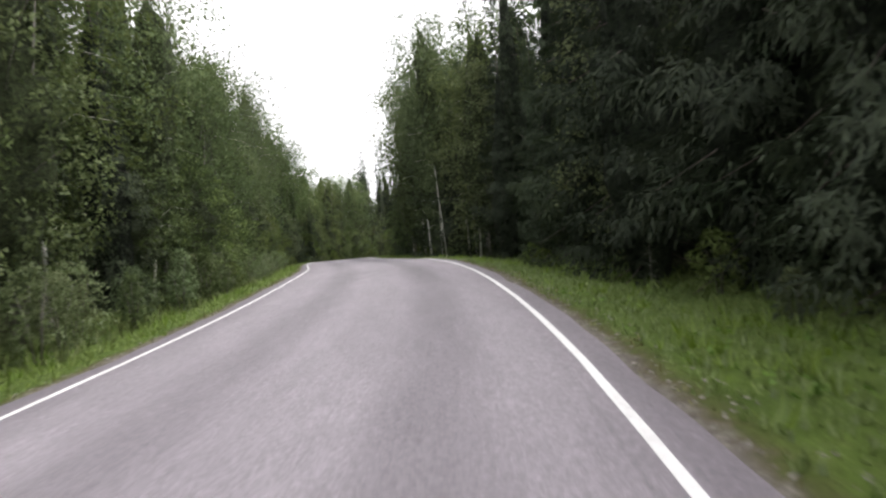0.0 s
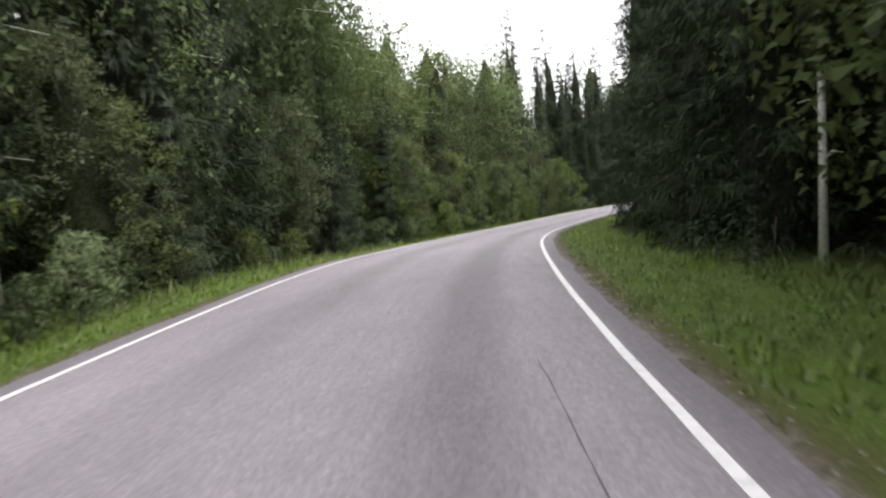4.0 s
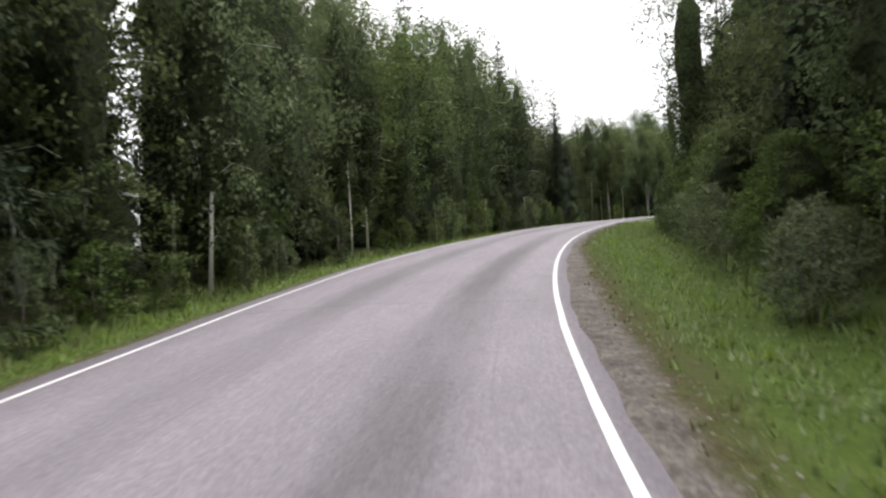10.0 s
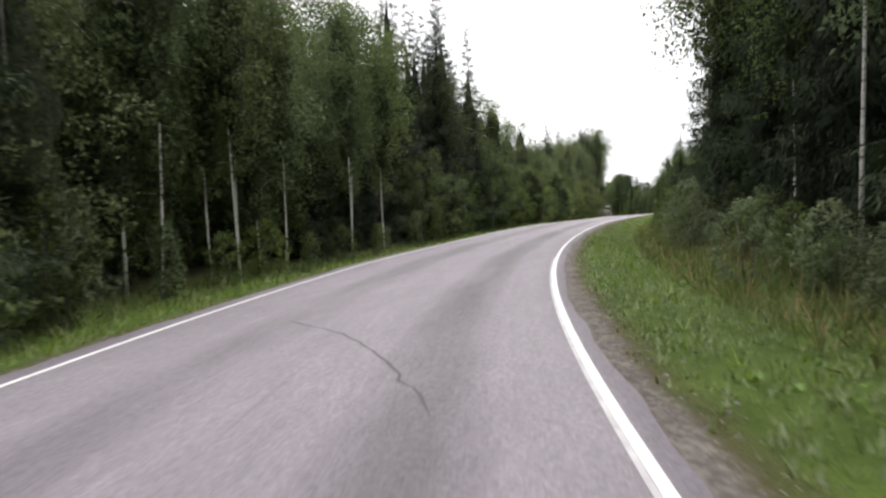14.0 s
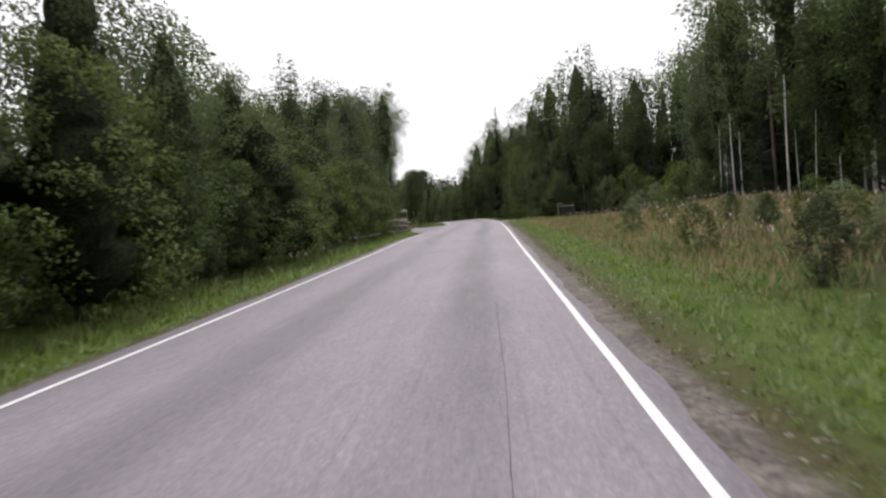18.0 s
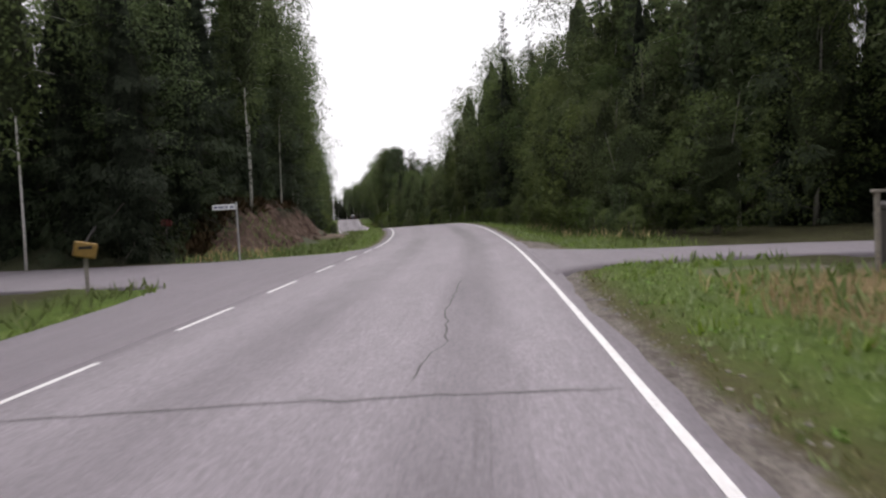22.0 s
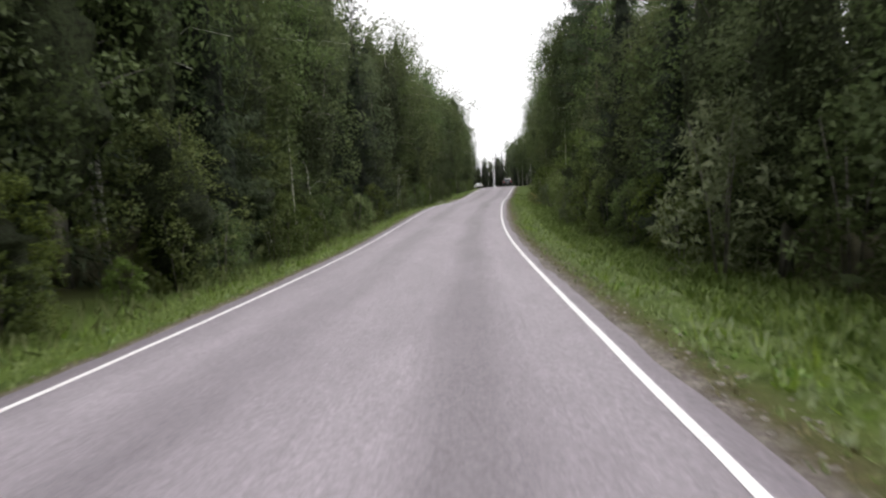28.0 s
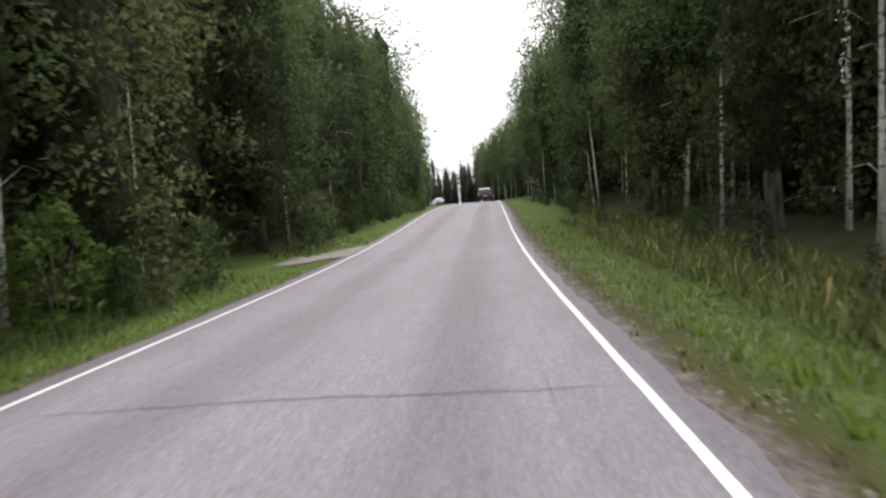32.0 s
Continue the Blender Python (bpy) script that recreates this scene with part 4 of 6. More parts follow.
def alder(h, seed, leaves, low=0.08, fat=1.0):
    """Round-crowned broadleaf, leafy almost to the ground."""
    rng = np.random.default_rng(seed)
    tubes, mids, sizes, ways = [], [], [], []
    for stem in range(2):
        lean = rng.normal(0, 0.05 * h, 2)
        top = h * (1 if stem == 0 else 0.78)
        path = [(0.2 * stem + lean[0] * q, 0.1 * stem + lean[1] * q, top * 0.93 * q) for q in np.linspace(0, 1, 7)]
        tubes.append(tube(path, [(0.010 * h + 0.01) * (1 - 0.9 * q) for q in np.linspace(0, 1, 7)], 7))
    n_lobe = 80 if leaves > 2500 else 60 if leaves > 700 else 34 if leaves > 300 else 18
    for k in range(n_lobe):
        q = low + (1 - low) * ((k + rng.uniform(0, 1)) / n_lobe) ** 0.85
        rad = fat * h * 0.20 * (math.sin(math.pi * (0.15 + 0.81 * (q - low) / (1 - low))) ** 0.85)
        ang = k * 2.4 + rng.normal(0, 0.5)
        rr = rad * rng.uniform(0.35, 1.0) ** 0.6 * (1 + 0.16 * math.sin(2 * ang + seed) + 0.12 * math.sin(5 * q * 3 + ang))
        c = np.array([math.cos(ang) * rr + lean[0] * q * 0.4, math.sin(ang) * rr + lean[1] * q * 0.4, h * q * 0.97])
        if k % 6 == 0:
            tubes.append(tube([(0, 0, h * q * 0.72), tuple(c * (0.6, 0.6, 0.93)), tuple(c)], [0.03, 0.02, 0.006], 4))
        mids.append(c)
        sizes.append(h * rng.uniform(0.032, 0.078) * (80 / n_lobe) ** 0.25)
        ways.append(np.array([math.cos(ang), math.sin(ang), 0.2]))
    return joined(tubes), clumps(rng, mids, sizes, spread_counts(rng, leaves, np.square(sizes)), 0.72, 0.25, 0.25, ways)


def spruce(h, seed, leaves, low=0.04, slim=1.0):
    """Whorls of sagging boughs, each a flat fan with a hanging fringe of twigs."""
    rng = np.random.default_rng(seed)
    trunk = [(0.05 * math.sin(3 * q + seed), 0.05 * math.sin(2 * q), h * q) for q in np.linspace(0, 1, 7)]
    tubes = [tube(trunk, [(0.0085 * h + 0.015) * (1 - 0.96 * q) for q in np.linspace(0, 1, 7)], 7)]
    n = 150 if leaves > 3000 else 100 if leaves > 1200 else 60 if leaves > 400 else 40
    at, along, face, arms = [], [], [], []
    ring = 5 if n > 50 else 4
    for k in range(n):
        if k % ring == 0:     # a new whorl, long or short
            long_ = rng.uniform(0.72, 1.22)
        q = low + (0.99 - low) * ((k - k % ring + rng.uniform(0, 0.65 * ring)) / n) ** 1.04
        reach = slim * h * 0.168 * (1 - q) ** 1.02 * long_ * rng.uniform(0.62, 1.18) * (0.7 + 0.3 * min(1, q / 0.2)) + 0.14
        arms.append((q, reach, k * 2.4 + rng.normal(0, 0.4)))
    for (q, reach, ang), m in zip(arms, spread_counts(rng, leaves, [r ** 1.15 + 0.12 for _, r, _ in arms])):
        out = np.array([math.cos(ang), math.sin(ang), 0])
        side = np.array([-out[1], out[0], 0])
        t = rng.uniform(0.10, 1.0, m) ** 0.65
        droop = 0.30 + 0.45 * (1 - q)
        sag = -droop * reach * t + 0.30 * reach * t ** 3
        s = rng.normal(0, 0.24, m) * reach * (1.02 - 0.80 * t)
        p = np.array([0, 0, h * q]) + out * (reach * t)[:, None] + side * s[:, None]
        fringe = rng.uniform(size=m) < 0.6
        p[:, 2] += sag - np.abs(s) * 0.4 - np.where(fringe, rng.uniform(0, 0.22, m) * reach ** 0.7, 0)
        at.append(p)
        w = out * np.where(fringe, 0.35, 0.9)[:, None] + side * (np.sign(s) * 0.45)[:, None] + rng.normal(0, 0.25, (m, 3))
        w[:, 2] -= np.where(fringe, 0.95, 0.35)
        along.append(w)
        f = out * 0.75 + side * (s / (reach + 0.1))[:, None] * 0.6 + np.array([0, 0, 0.50]) + rng.normal(0, 0.25, (m, 3))
        face.append(f / np.linalg.norm(f, axis=1, keepdims=True))
        if q < 0.7 and rng.uniform() < 0.3:
            tubes.append(tube([(0, 0, h * q), tuple(np.array([0, 0, h * q - droop * 0.6 * reach]) + out * reach * 0.8)], [0.022, 0.007], 4))
    return joined(tubes), (np.concatenate(at), np.concatenate(along), np.concatenate(face))


def pine(h, seed, leaves):
    rng = np.random.default_rng(seed)
    trunk = [(0.12 * math.sin(2.5 * q + seed), 0.1 * math.sin(3 * q), h * q) for q in np.linspace(0, 1, 8)]
    tubes = [tube(trunk, [(0.0055 * h + 0.02) * (1 - 0.85 * q) for q in np.linspace(0, 1, 8)], 8)]
    mids, sizes, ways = [], [], []
    for k in range(34):
        q = rng.uniform(0.5, 0.98)
        ang, reach = rng.uniform(0, 2 * math.pi), h * 0.15 * (1.12 - q) ** 0.5 * rng.uniform(0.6, 1.2)
        out = np.array([math.cos(ang), math.sin(ang), 0.25])
        base = np.array([0, 0, h * q])
        tubes.append(tube([tuple(base), tuple(base + out * reach)], [0.035, 0.01], 4))
        for t in (0.45, 0.72, 1.0):
            mids.append(base + out * reach * t + rng.normal(0, 0.18, 3))
            sizes.append(rng.uniform(0.26, 0.5))
            ways.append(out)
    for k in range(14):    # dead lower twigs
        q, ang = rng.uniform(0.12, 0.5), rng.uniform(0, 2 * math.pi)
        tubes.append(tube([(0, 0, h * q), (math.cos(ang) * 0.9, math.sin(ang) * 0.9, h * q - 0.15)], [0.018, 0.005], 4))
    return joined(tubes), clumps(rng, mids, sizes, spread_counts(rng, leaves, sizes), 0.6, -0.25, 0.0, ways)


KINDS = {
    "birch": (lambda h, s, n: birch(h, s, n, 0.10, 1.05, 0.8), BIRCH_BARK, BIRCH_LEAF, 0.190, 0.150, "birch tree with pale bark and hanging green leaves", "birch"),
    "tall_birch": (lambda h, s, n: birch(h, s, n, 0.30, 0.85, 0.62), BIRCH_BARK, BIRCH_LEAF, 0.180, 0.140, "tall birch with a bare white trunk and a high crown", "birch"),
    "alder": (alder, ALDER_BARK, ALDER_LEAF, 0.205, 0.175, "dense round-crowned broadleaf tree, leafy to the ground", "broadleaf tree"),
    "bush": (lambda h, s, n: alder(h, s, n, 0.03, 1.75), ALDER_BARK, BUSH_LEAF, 0.26, 0.20, "big rounded leafy bush at the forest edge", "bush"),
    "spruce": (spruce, DARK_BARK, SPRUCE_LEAF, 0.25, 0.046, "dark spruce with drooping branches down to the ground", "spruce"),
    "pine": (pine, PINE_BARK, PINE_LEAF, 0.30, 0.08, "pine with a bare reddish trunk and sparse dark crown", "pine"),
}
TALL = 14.0
_made = {}


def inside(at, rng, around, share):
    """A lumpy closed hull of loose facets, added well within the leaves, following their reach on every side."""
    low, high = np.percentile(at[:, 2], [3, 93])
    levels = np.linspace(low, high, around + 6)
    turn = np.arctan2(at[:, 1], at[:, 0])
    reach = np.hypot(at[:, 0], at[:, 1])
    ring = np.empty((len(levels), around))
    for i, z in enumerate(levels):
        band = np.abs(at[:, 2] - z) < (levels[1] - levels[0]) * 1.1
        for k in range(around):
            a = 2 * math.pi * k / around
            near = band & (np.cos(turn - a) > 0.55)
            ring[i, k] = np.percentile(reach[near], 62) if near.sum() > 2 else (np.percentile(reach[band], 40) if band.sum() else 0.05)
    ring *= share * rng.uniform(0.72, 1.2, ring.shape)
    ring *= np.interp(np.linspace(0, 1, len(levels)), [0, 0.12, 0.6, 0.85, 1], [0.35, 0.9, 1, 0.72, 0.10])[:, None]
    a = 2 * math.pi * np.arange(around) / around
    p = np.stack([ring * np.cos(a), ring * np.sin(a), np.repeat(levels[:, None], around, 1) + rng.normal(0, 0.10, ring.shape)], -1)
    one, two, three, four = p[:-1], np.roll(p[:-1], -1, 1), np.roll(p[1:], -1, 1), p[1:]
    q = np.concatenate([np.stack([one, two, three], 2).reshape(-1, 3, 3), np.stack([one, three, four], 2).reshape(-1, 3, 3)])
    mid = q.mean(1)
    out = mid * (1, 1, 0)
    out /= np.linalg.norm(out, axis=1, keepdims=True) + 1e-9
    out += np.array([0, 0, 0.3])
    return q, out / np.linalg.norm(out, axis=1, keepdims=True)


def prototype(kind, variant, detail):
    """A tree of one kind at 14 m, in one of four levels of detail."""
    key = (kind, variant, detail)
    if key in _made:
        return _made[key]
    make, bark, leaf, length, width, label, category = KINDS[kind]
    count = int({2: 7400, 1: 3300, 0: 950, -1: 280}[detail] * {"spruce": 2.5, "bush": 0.9, "pine": 0.7}.get(kind, 1))
    grow = {2: 0.78, 1: 1.08, 0: 1.68, -1: 2.5}[detail]
    (tv, tf), (at, along, facing) = make(TALL, 11 * variant + len(kind), count)
    rng = np.random.default_rng(variant + 5)
    if kind == "spruce":     # shorter sprays towards the spire
        length = length * (0.40 + 0.60 * np.clip((TALL - at[:, 2]) / (0.40 * TALL), 0, 1))
    leafage, faces = [leaflets(rng, at, along, facing, length * grow, width * grow)], [facing]
    last = 0
    if kind != "pine":     # an added hull hides the sky, coloured as the crown's shaded inside
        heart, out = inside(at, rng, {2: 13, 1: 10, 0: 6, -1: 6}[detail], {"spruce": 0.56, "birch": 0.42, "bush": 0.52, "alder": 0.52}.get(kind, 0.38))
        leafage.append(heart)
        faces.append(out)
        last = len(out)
    crown = facets_mesh("crown", np.concatenate(leafage), leaf, np.concatenate(faces), last, SHADED_NEEDLE if kind == "spruce" else SHADED_LEAF)
    _made[key] = (mesh_of("trunk", tv, tf, bark, None, True), crown, label, category, last)
    return _made[key]


FIRST = {}


def plant(kind, variant, detail, m, group=""):
    key = (kind, variant, detail)
    if key not in FIRST:
        trunk, crown, label, category, _ = prototype(*key)
        ob = thing(kind.replace("tall_", "") + "_tree", m, label, category, "roadside forest")
        child("trunk", trunk, ob)
        child("crown", crown, ob)
        FIRST[key] = ob
        return ob
    ob = copy_thing(FIRST[key], Matrix.Identity(4))
    ob.matrix_basis = m
    return ob


# which kinds grow where: s, then shares of birch, tall birch, alder, spruce, pine
MIX_LEFT = [(-40, 1, 0, 5, 4, 0), (50, 3, 0, 4, 2, 0), (58, 1, 0, 2, 7, 0), (78, 1, 0, 2, 7, 0), (86, 4, 0, 5, 2, 0), (98, 4, 0, 4, 3, 0), (106, 1, 0, 1, 7, 0), (125, 2, 0, 1, 6, 0), (130, 5, 0, 2, 3, 0), (136, 4, 0, 1, 4, 0), (142, 3, 0.6, 0, 5, 0), (155, 4, 1, 1, 5, 0),
            (172, 3, 1, 1, 5, 0), (184, 5, 3, 0, 2, 0), (200, 3, 1, 0, 5, 0), (213, 1, 0, 1, 7, 0), (217, 1, 0, 7, 0.3, 0), (262, 3, 0, 5, 2, 0), (286, 1.5, 0.5, 0, 6, 0),
            (315, 3, 1.2, 0, 5, 0), (345, 4, 1.5, 1, 3, 0), (358, 5, 0.3, 2, 3, 0), (420, 6, 0.5, 3, 1, 0), (640, 6, 1, 3, 1, 0)]
MIX_RIGHT = [(-40, 0, 0, 1, 9, 0), (20, 0, 0, 1, 9, 0), (30, 4, 0, 2, 4, 0), (52, 3, 0, 2, 5, 0), (60, 0, 0, 0.5, 8, 0), (104, 0, 0, 1, 8, 0), (110, 2, 1, 2, 5, 0), (135, 3, 0.5, 3, 3, 0), (152, 2, 0, 5, 3, 0), (164, 2, 0, 3, 5, 0), (174, 0.4, 0.5, 0, 9, 0), (190, 0.5, 0.7, 0, 9, 0.5),
             (212, 3, 4, 0, 3, 1), (226, 5, 4, 1, 1.5, 0), (266, 5, 3, 2, 2, 0), (285, 2, 1, 3, 4, 0), (312, 4, 0, 6, 1, 0), (343, 3, 0, 6, 1, 0), (350, 1, 0, 8, 1, 0), (374, 1, 0, 6, 2, 0), (386, 1, 0, 1, 2, 5), (402, 1, 0, 1, 3, 5), (418, 2, 1, 2, 3, 2),
             (436, 3, 4, 1, 2, 0), (640, 4, 3, 2, 2, 0)]
NAMES = ["birch", "tall_birch", "alder", "spruce", "pine"]
VARIANTS = 3


def free_of_roads(s, v):
    """False on the side roads, the log yard, the drive and the meadow."""
    if v < 0:
        if 276 < s < 287.6 and -v < 34:
            return False
        if 261.8 < s < 277 and -v < 12.5:
            return False
        return not (420 < s < 426.5 and -v < 8)
    if 274.5 < s < 285 and v < 32 and abs(s - 279.3) < 4.2:
        return False
    return True


# the foremost row is lower in places: s, share of the full height
LOW_LEFT = [(-40, 1), (44, 1), (56, 0.5), (112, 0.5), (122, 0.95), (200, 1), (640, 1)]
LOW_RIGHT = [(-40, 1), (108, 1), (116, 0.6), (150, 0.6), (162, 1), (284, 1), (290, 0.7), (310, 0.8), (316, 1), (640, 1)]


def forest(side, rows_, mix, seed):
    """Two rows of single trees; farther in, the wood closes into one mass."""
    rng = np.random.default_rng(seed)
    mass = {}
    for row, (gap, out0, out1, detail) in enumerate(((3.2, 0.0, 1.3, 2), (3.0, 1.8, 4.2, 1), (2.7, 5.0, 8.5, 0), (3.4, 9, 15, -1), (1.6, 5.5, 13, -1), (2.8, 15, 26, -1), (2.6, 27, 46, -1), (2.4, 46, 70, -1))):
        s = -26.0 if row < 2 else -34.0
        end = 480 if row == 0 else 545 if row == 1 else 600
        while s < end:
            s += gap * rng.uniform(0.6, 1.4)
            front = float(table(s, rows_)) + rng.uniform(out0, out1)
            v = side * front
            if not free_of_roads(s, v) or (row > 2 and side > 0 and (383 < s < 413 or 222 < s < 274 and row >= 5)):
                continue
            if side > 0 and 384 < s < 411 and (row == 1 or row == 2 and rng.uniform() < 0.6 or row == 4):
                continue
            share = np.array([table(s, mix, k + 1) for k in range(5)])
            if row == 0:
                share = share * (1.1, 1.0, 1.3, 0.8, 1.0)
            elif row == 2:
                share = share * (0.8, 0.8, 0.5, 1.6, 1.0)
            elif row > 2 and not (205 < s < 276 if side > 0 else 216 < s < 262):
                share = share * (0.5, 0.2, 0.5, 1.0, 0.5) + (0, 0, 0, 6, 0)
            elif row > 2 and side > 0:
                share = share * (0.5, 0.1, 0.8, 1.0, 0.0) + (0, 0, 0, 3, 0)
            kind = NAMES[rng.choice(5, p=share / share.sum())]
            h = float(table(s, rows_, 2)) * rng.uniform(0.82, 1.08) * (0.95 if row == 0 else 1.02)
            if row in (3, 5, 6, 7):     # hidden behind the front rows
                h *= 0.86
            if row == 4:     # young growth under the tall trees
                h *= 0.45
            if row == 0:
                h *= float(table(s, LOW_LEFT if side < 0 else LOW_RIGHT))
            if kind == "alder":
                h *= 0.86
            elif kind == "spruce":
                h *= 1.14
            if kind == "spruce" and rng.uniform() < 0.22:
                h *= 0.72
            p = ground_at(s, v)
            k = h / TALL
            wide = k ** 0.8 * rng.uniform(0.9, 1.12)
            lean = rng.normal(0, 1.6, 2)
            m = pose(p[0], p[1], p[2] - 0.12, lean[0], lean[1], rng.uniform(0, 360)) @ Matrix.Diagonal((wide, wide, k, 1))
            if row < 2:
                plant(kind, int(rng.integers(VARIANTS)), detail if not (detail == 2 and s > 440) else 1, m)
            else:
                trunk, crown, _, _, last = prototype(kind, int(rng.integers(VARIANTS)), detail)
                co = np.empty(len(crown.vertices) * 3, np.float32)
                crown.vertices.foreach_get("co", co)
                mm = np.array(m)
                leafy = "needle" if kind in ("spruce", "pine") else "leaf"
                co = (co.reshape(-1, 3) @ mm[:3, :3].T + mm[:3, 3]).reshape(-1, 3, 3)
                mid = co.mean(1)
                out = mid - (mm[:3, 3] + np.array([0, 0, 0.45 * h]))
                out = out * (1, 1, 0.4) + np.array([0, 0, 0.3]) + rng.normal(0, 0.25, out.shape)
                out /= np.linalg.norm(out, axis=1, keepdims=True) + 1e-9
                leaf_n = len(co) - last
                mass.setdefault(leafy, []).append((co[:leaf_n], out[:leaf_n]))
                # the added hulls take a near-black colour as painted inner shade
                mass.setdefault("shade_hull", []).append((co[leaf_n:], out[leaf_n:]))
                for a, b in ((0.09, 0.0), (0.0, 0.09)):
                    stem = mm[:3, 3] + np.array([(-a, -b, 0), (a, b, 0), (0.4 * a, 0.4 * b, h * 0.75), (-a, -b, 0), (0.4 * a, 0.4 * b, h * 0.75), (-0.4 * a, -0.4 * b, h * 0.75)])
                    mass.setdefault("stem", []).append((stem.reshape(2, 3, 3), np.array([(-b, a, 0)] * 2) / 0.09))
    for leafy, mat, label in (("needle", SPRUCE_LEAF, "dark conifers deeper in the forest"), ("leaf", BIRCH_LEAF, "broadleaf crowns deeper in the forest"), ("stem", DARK_BARK, "dim trunks deeper in the forest"), ("shade_hull", CROWN_SHADE, "near-black hulls standing for the shade inside crowns deeper in the forest")):
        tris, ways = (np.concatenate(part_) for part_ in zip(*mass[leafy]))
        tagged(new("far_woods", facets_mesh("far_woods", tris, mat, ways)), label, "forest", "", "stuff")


forest(-1, LEFT, MIX_LEFT, 21)
forest(1, RIGHT, MIX_RIGHT, 22)

# trees that stand out: s, distance from the middle, kind, height, lean along and across
SINGLE = [(33.4, 6.1, "tall_birch", 16, 0, -2), (183.2, -5.8, "tall_birch", 10.5, 0, 0), (190.8, -5.6, "tall_birch", 10.5, 1, 0), (194.5, -5.7, "tall_birch", 10, 0, 1),
          (187.0, -6.3, "tall_birch", 9.5, -1, 0), (181.0, -6.6, "tall_birch", 10.5, 0, 1), (185.2, -7.0, "tall_birch", 9.5, 1, 1), (192.6, -6.4, "tall_birch", 10, 0, 0),
          (208.0, -7.4, "spruce", 16.5, 0, 0), (211.0, -8.2, "spruce", 17.0, 0, 0), (213.6, -7.2, "spruce", 15.5, 0, 0), (205.5, -8.4, "spruce", 15.0, 0, 0),
          (264.0, 18.1, "tall_birch", 15, 0, 0), (262.2, 18.9, "tall_birch", 15, 1, 1), (258.4, 17.2, "tall_birch", 15, 0, 0), (266.8, 19.6, "tall_birch", 15, 0, -1), (254.0, 17.8, "pine", 15, 0, 0), (249.0, 16.4, "tall_birch", 15, -1, 0),
          (324.0, -10.0, "tall_birch", 16, 0, 0), (328.2, -10.3, "tall_birch", 16, 1, 2), (329.8, -10.6, "tall_birch", 16, -1, 1), (335.2, -9.6, "tall_birch", 16, 0, 2), (336.6, -9.8, "tall_birch", 15.5, 1, 0), (319.0, -10.6, "tall_birch", 16, 0, 0),
          (200.0, 9.3, "spruce", 17, 0, 0), (203.0, 9.6, "spruce", 17.5, 0, 0), (206.2, 9.9, "spruce", 17, 0, 0), (209.4, 10.4, "spruce", 16.5, 0, 0), (319.6, 8.4, "spruce", 18.5, 0, 0), (326.0, 9.0, "alder", 17, 0, 0), (333.5, 8.6, "birch", 15.5, 0, 0), (126.0, -7.4, "spruce", 18.5, 0, 0), (132.0, 9.2, "alder", 13, 0, 0), (151.6, 7.4, "birch", 12.0, 0, 0), (157.5, 8.8, "spruce", 14, 0, 0), (154.0, 7.6, "alder", 8.0, 0, 0), (158.6, 7.5, "alder", 8.5, 0, 0), (162.5, 8.0, "alder", 9.5, 0, 0), (121.5, -11.0, "spruce", 17.5, 0, 0), (114.5, -8.2, "spruce", 16.2, 0, 0),
          (392.5, 9.6, "pine", 15.5, 0, 0), (396.0, 9.0, "pine", 15.5, 0, 0), (389.0, 8.8, "pine", 15, 0, 0), (399.5, 9.2, "pine", 15.5, 0, 0), (403.0, 9.4, "pine", 15.5, 1, 0), (406.0, 9.4, "pine", 15.5, 0, 0),
          (412.5, 8.6, "tall_birch", 17, 0, 1), (415.4, 9.4, "tall_birch", 17.5, 0, 0), (411.2, 9.8, "tall_birch", 17, -1, 0), (420.0, 8.4, "tall_birch", 17, 0, 0),
          (288.2, -11.5, "spruce", 15.8, 0, 0), (298.0, -9.7, "tall_birch", 16, 0, 0), (308.4, -9.8, "tall_birch", 15, 0, 0),
          (257.6, -7.2, "alder", 9.5, 0, 0), (260.4, -7.6, "alder", 10.5, 0, 0), (262.6, -7.3, "alder", 9.0, 0, 0), (261.6, -9.4, "birch", 11.5, 0, 0), (262.6, -6.5, "bush", 3.8, 0, 0), (261.0, -6.3, "bush", 4.4, 0, 0), (259.2, -6.2, "bush", 3.6, 0, 0), (264.6, -9.9, "alder", 11.0, 0, 0), (267.4, -10.9, "birch", 11.0, 0, 0),
          (270.0, -11.4, "alder", 11.5, 0, 0), (272.6, -11.8, "birch", 10.5, 0, 0), (274.6, -12.6, "alder", 10.0, 0, 0), (268.6, -13.4, "spruce", 15, 0, 0), (272.0, -14.6, "spruce", 16, 0, 0), (264.0, -13.0, "spruce", 14.5, 0, 0),
          (292.6, 8.4, "bush", 5.0, 0, 0), (296.0, 8.3, "alder", 7.2, 0, 0), (299.4, 8.2, "bush", 7.0, 0, 0), (302.6, 8.4, "bush", 8.0, 0, 0), (306.0, 8.3, "alder", 9.6, 0, 0), (309.6, 8.4, "alder", 10.2, 0, 0), (286.8, 9.8, "bush", 5.2, 0, 0), (286.5, -14.8, "tall_birch", 14, 0, 0), (290.8, 15.4, "spruce", 16, 0, 0), (97.0, 7.7, "spruce", 20, 0, 0), (101.0, 7.9, "spruce", 18, 0, 0), (105.0, 8.5, "spruce", 18, 0, 0), (109.0, 8.8, "spruce", 17, 0, 0), (88.0, 8.1, "spruce", 20.5, 0, 0), (92.6, 7.8, "spruce", 20.5, 0, 0), (84.0, 8.2, "spruce", 19.5, 0, 0), (79.6, 7.0, "spruce", 18, 0, 0), (75.4, 7.1, "spruce", 17, 0, 0)]
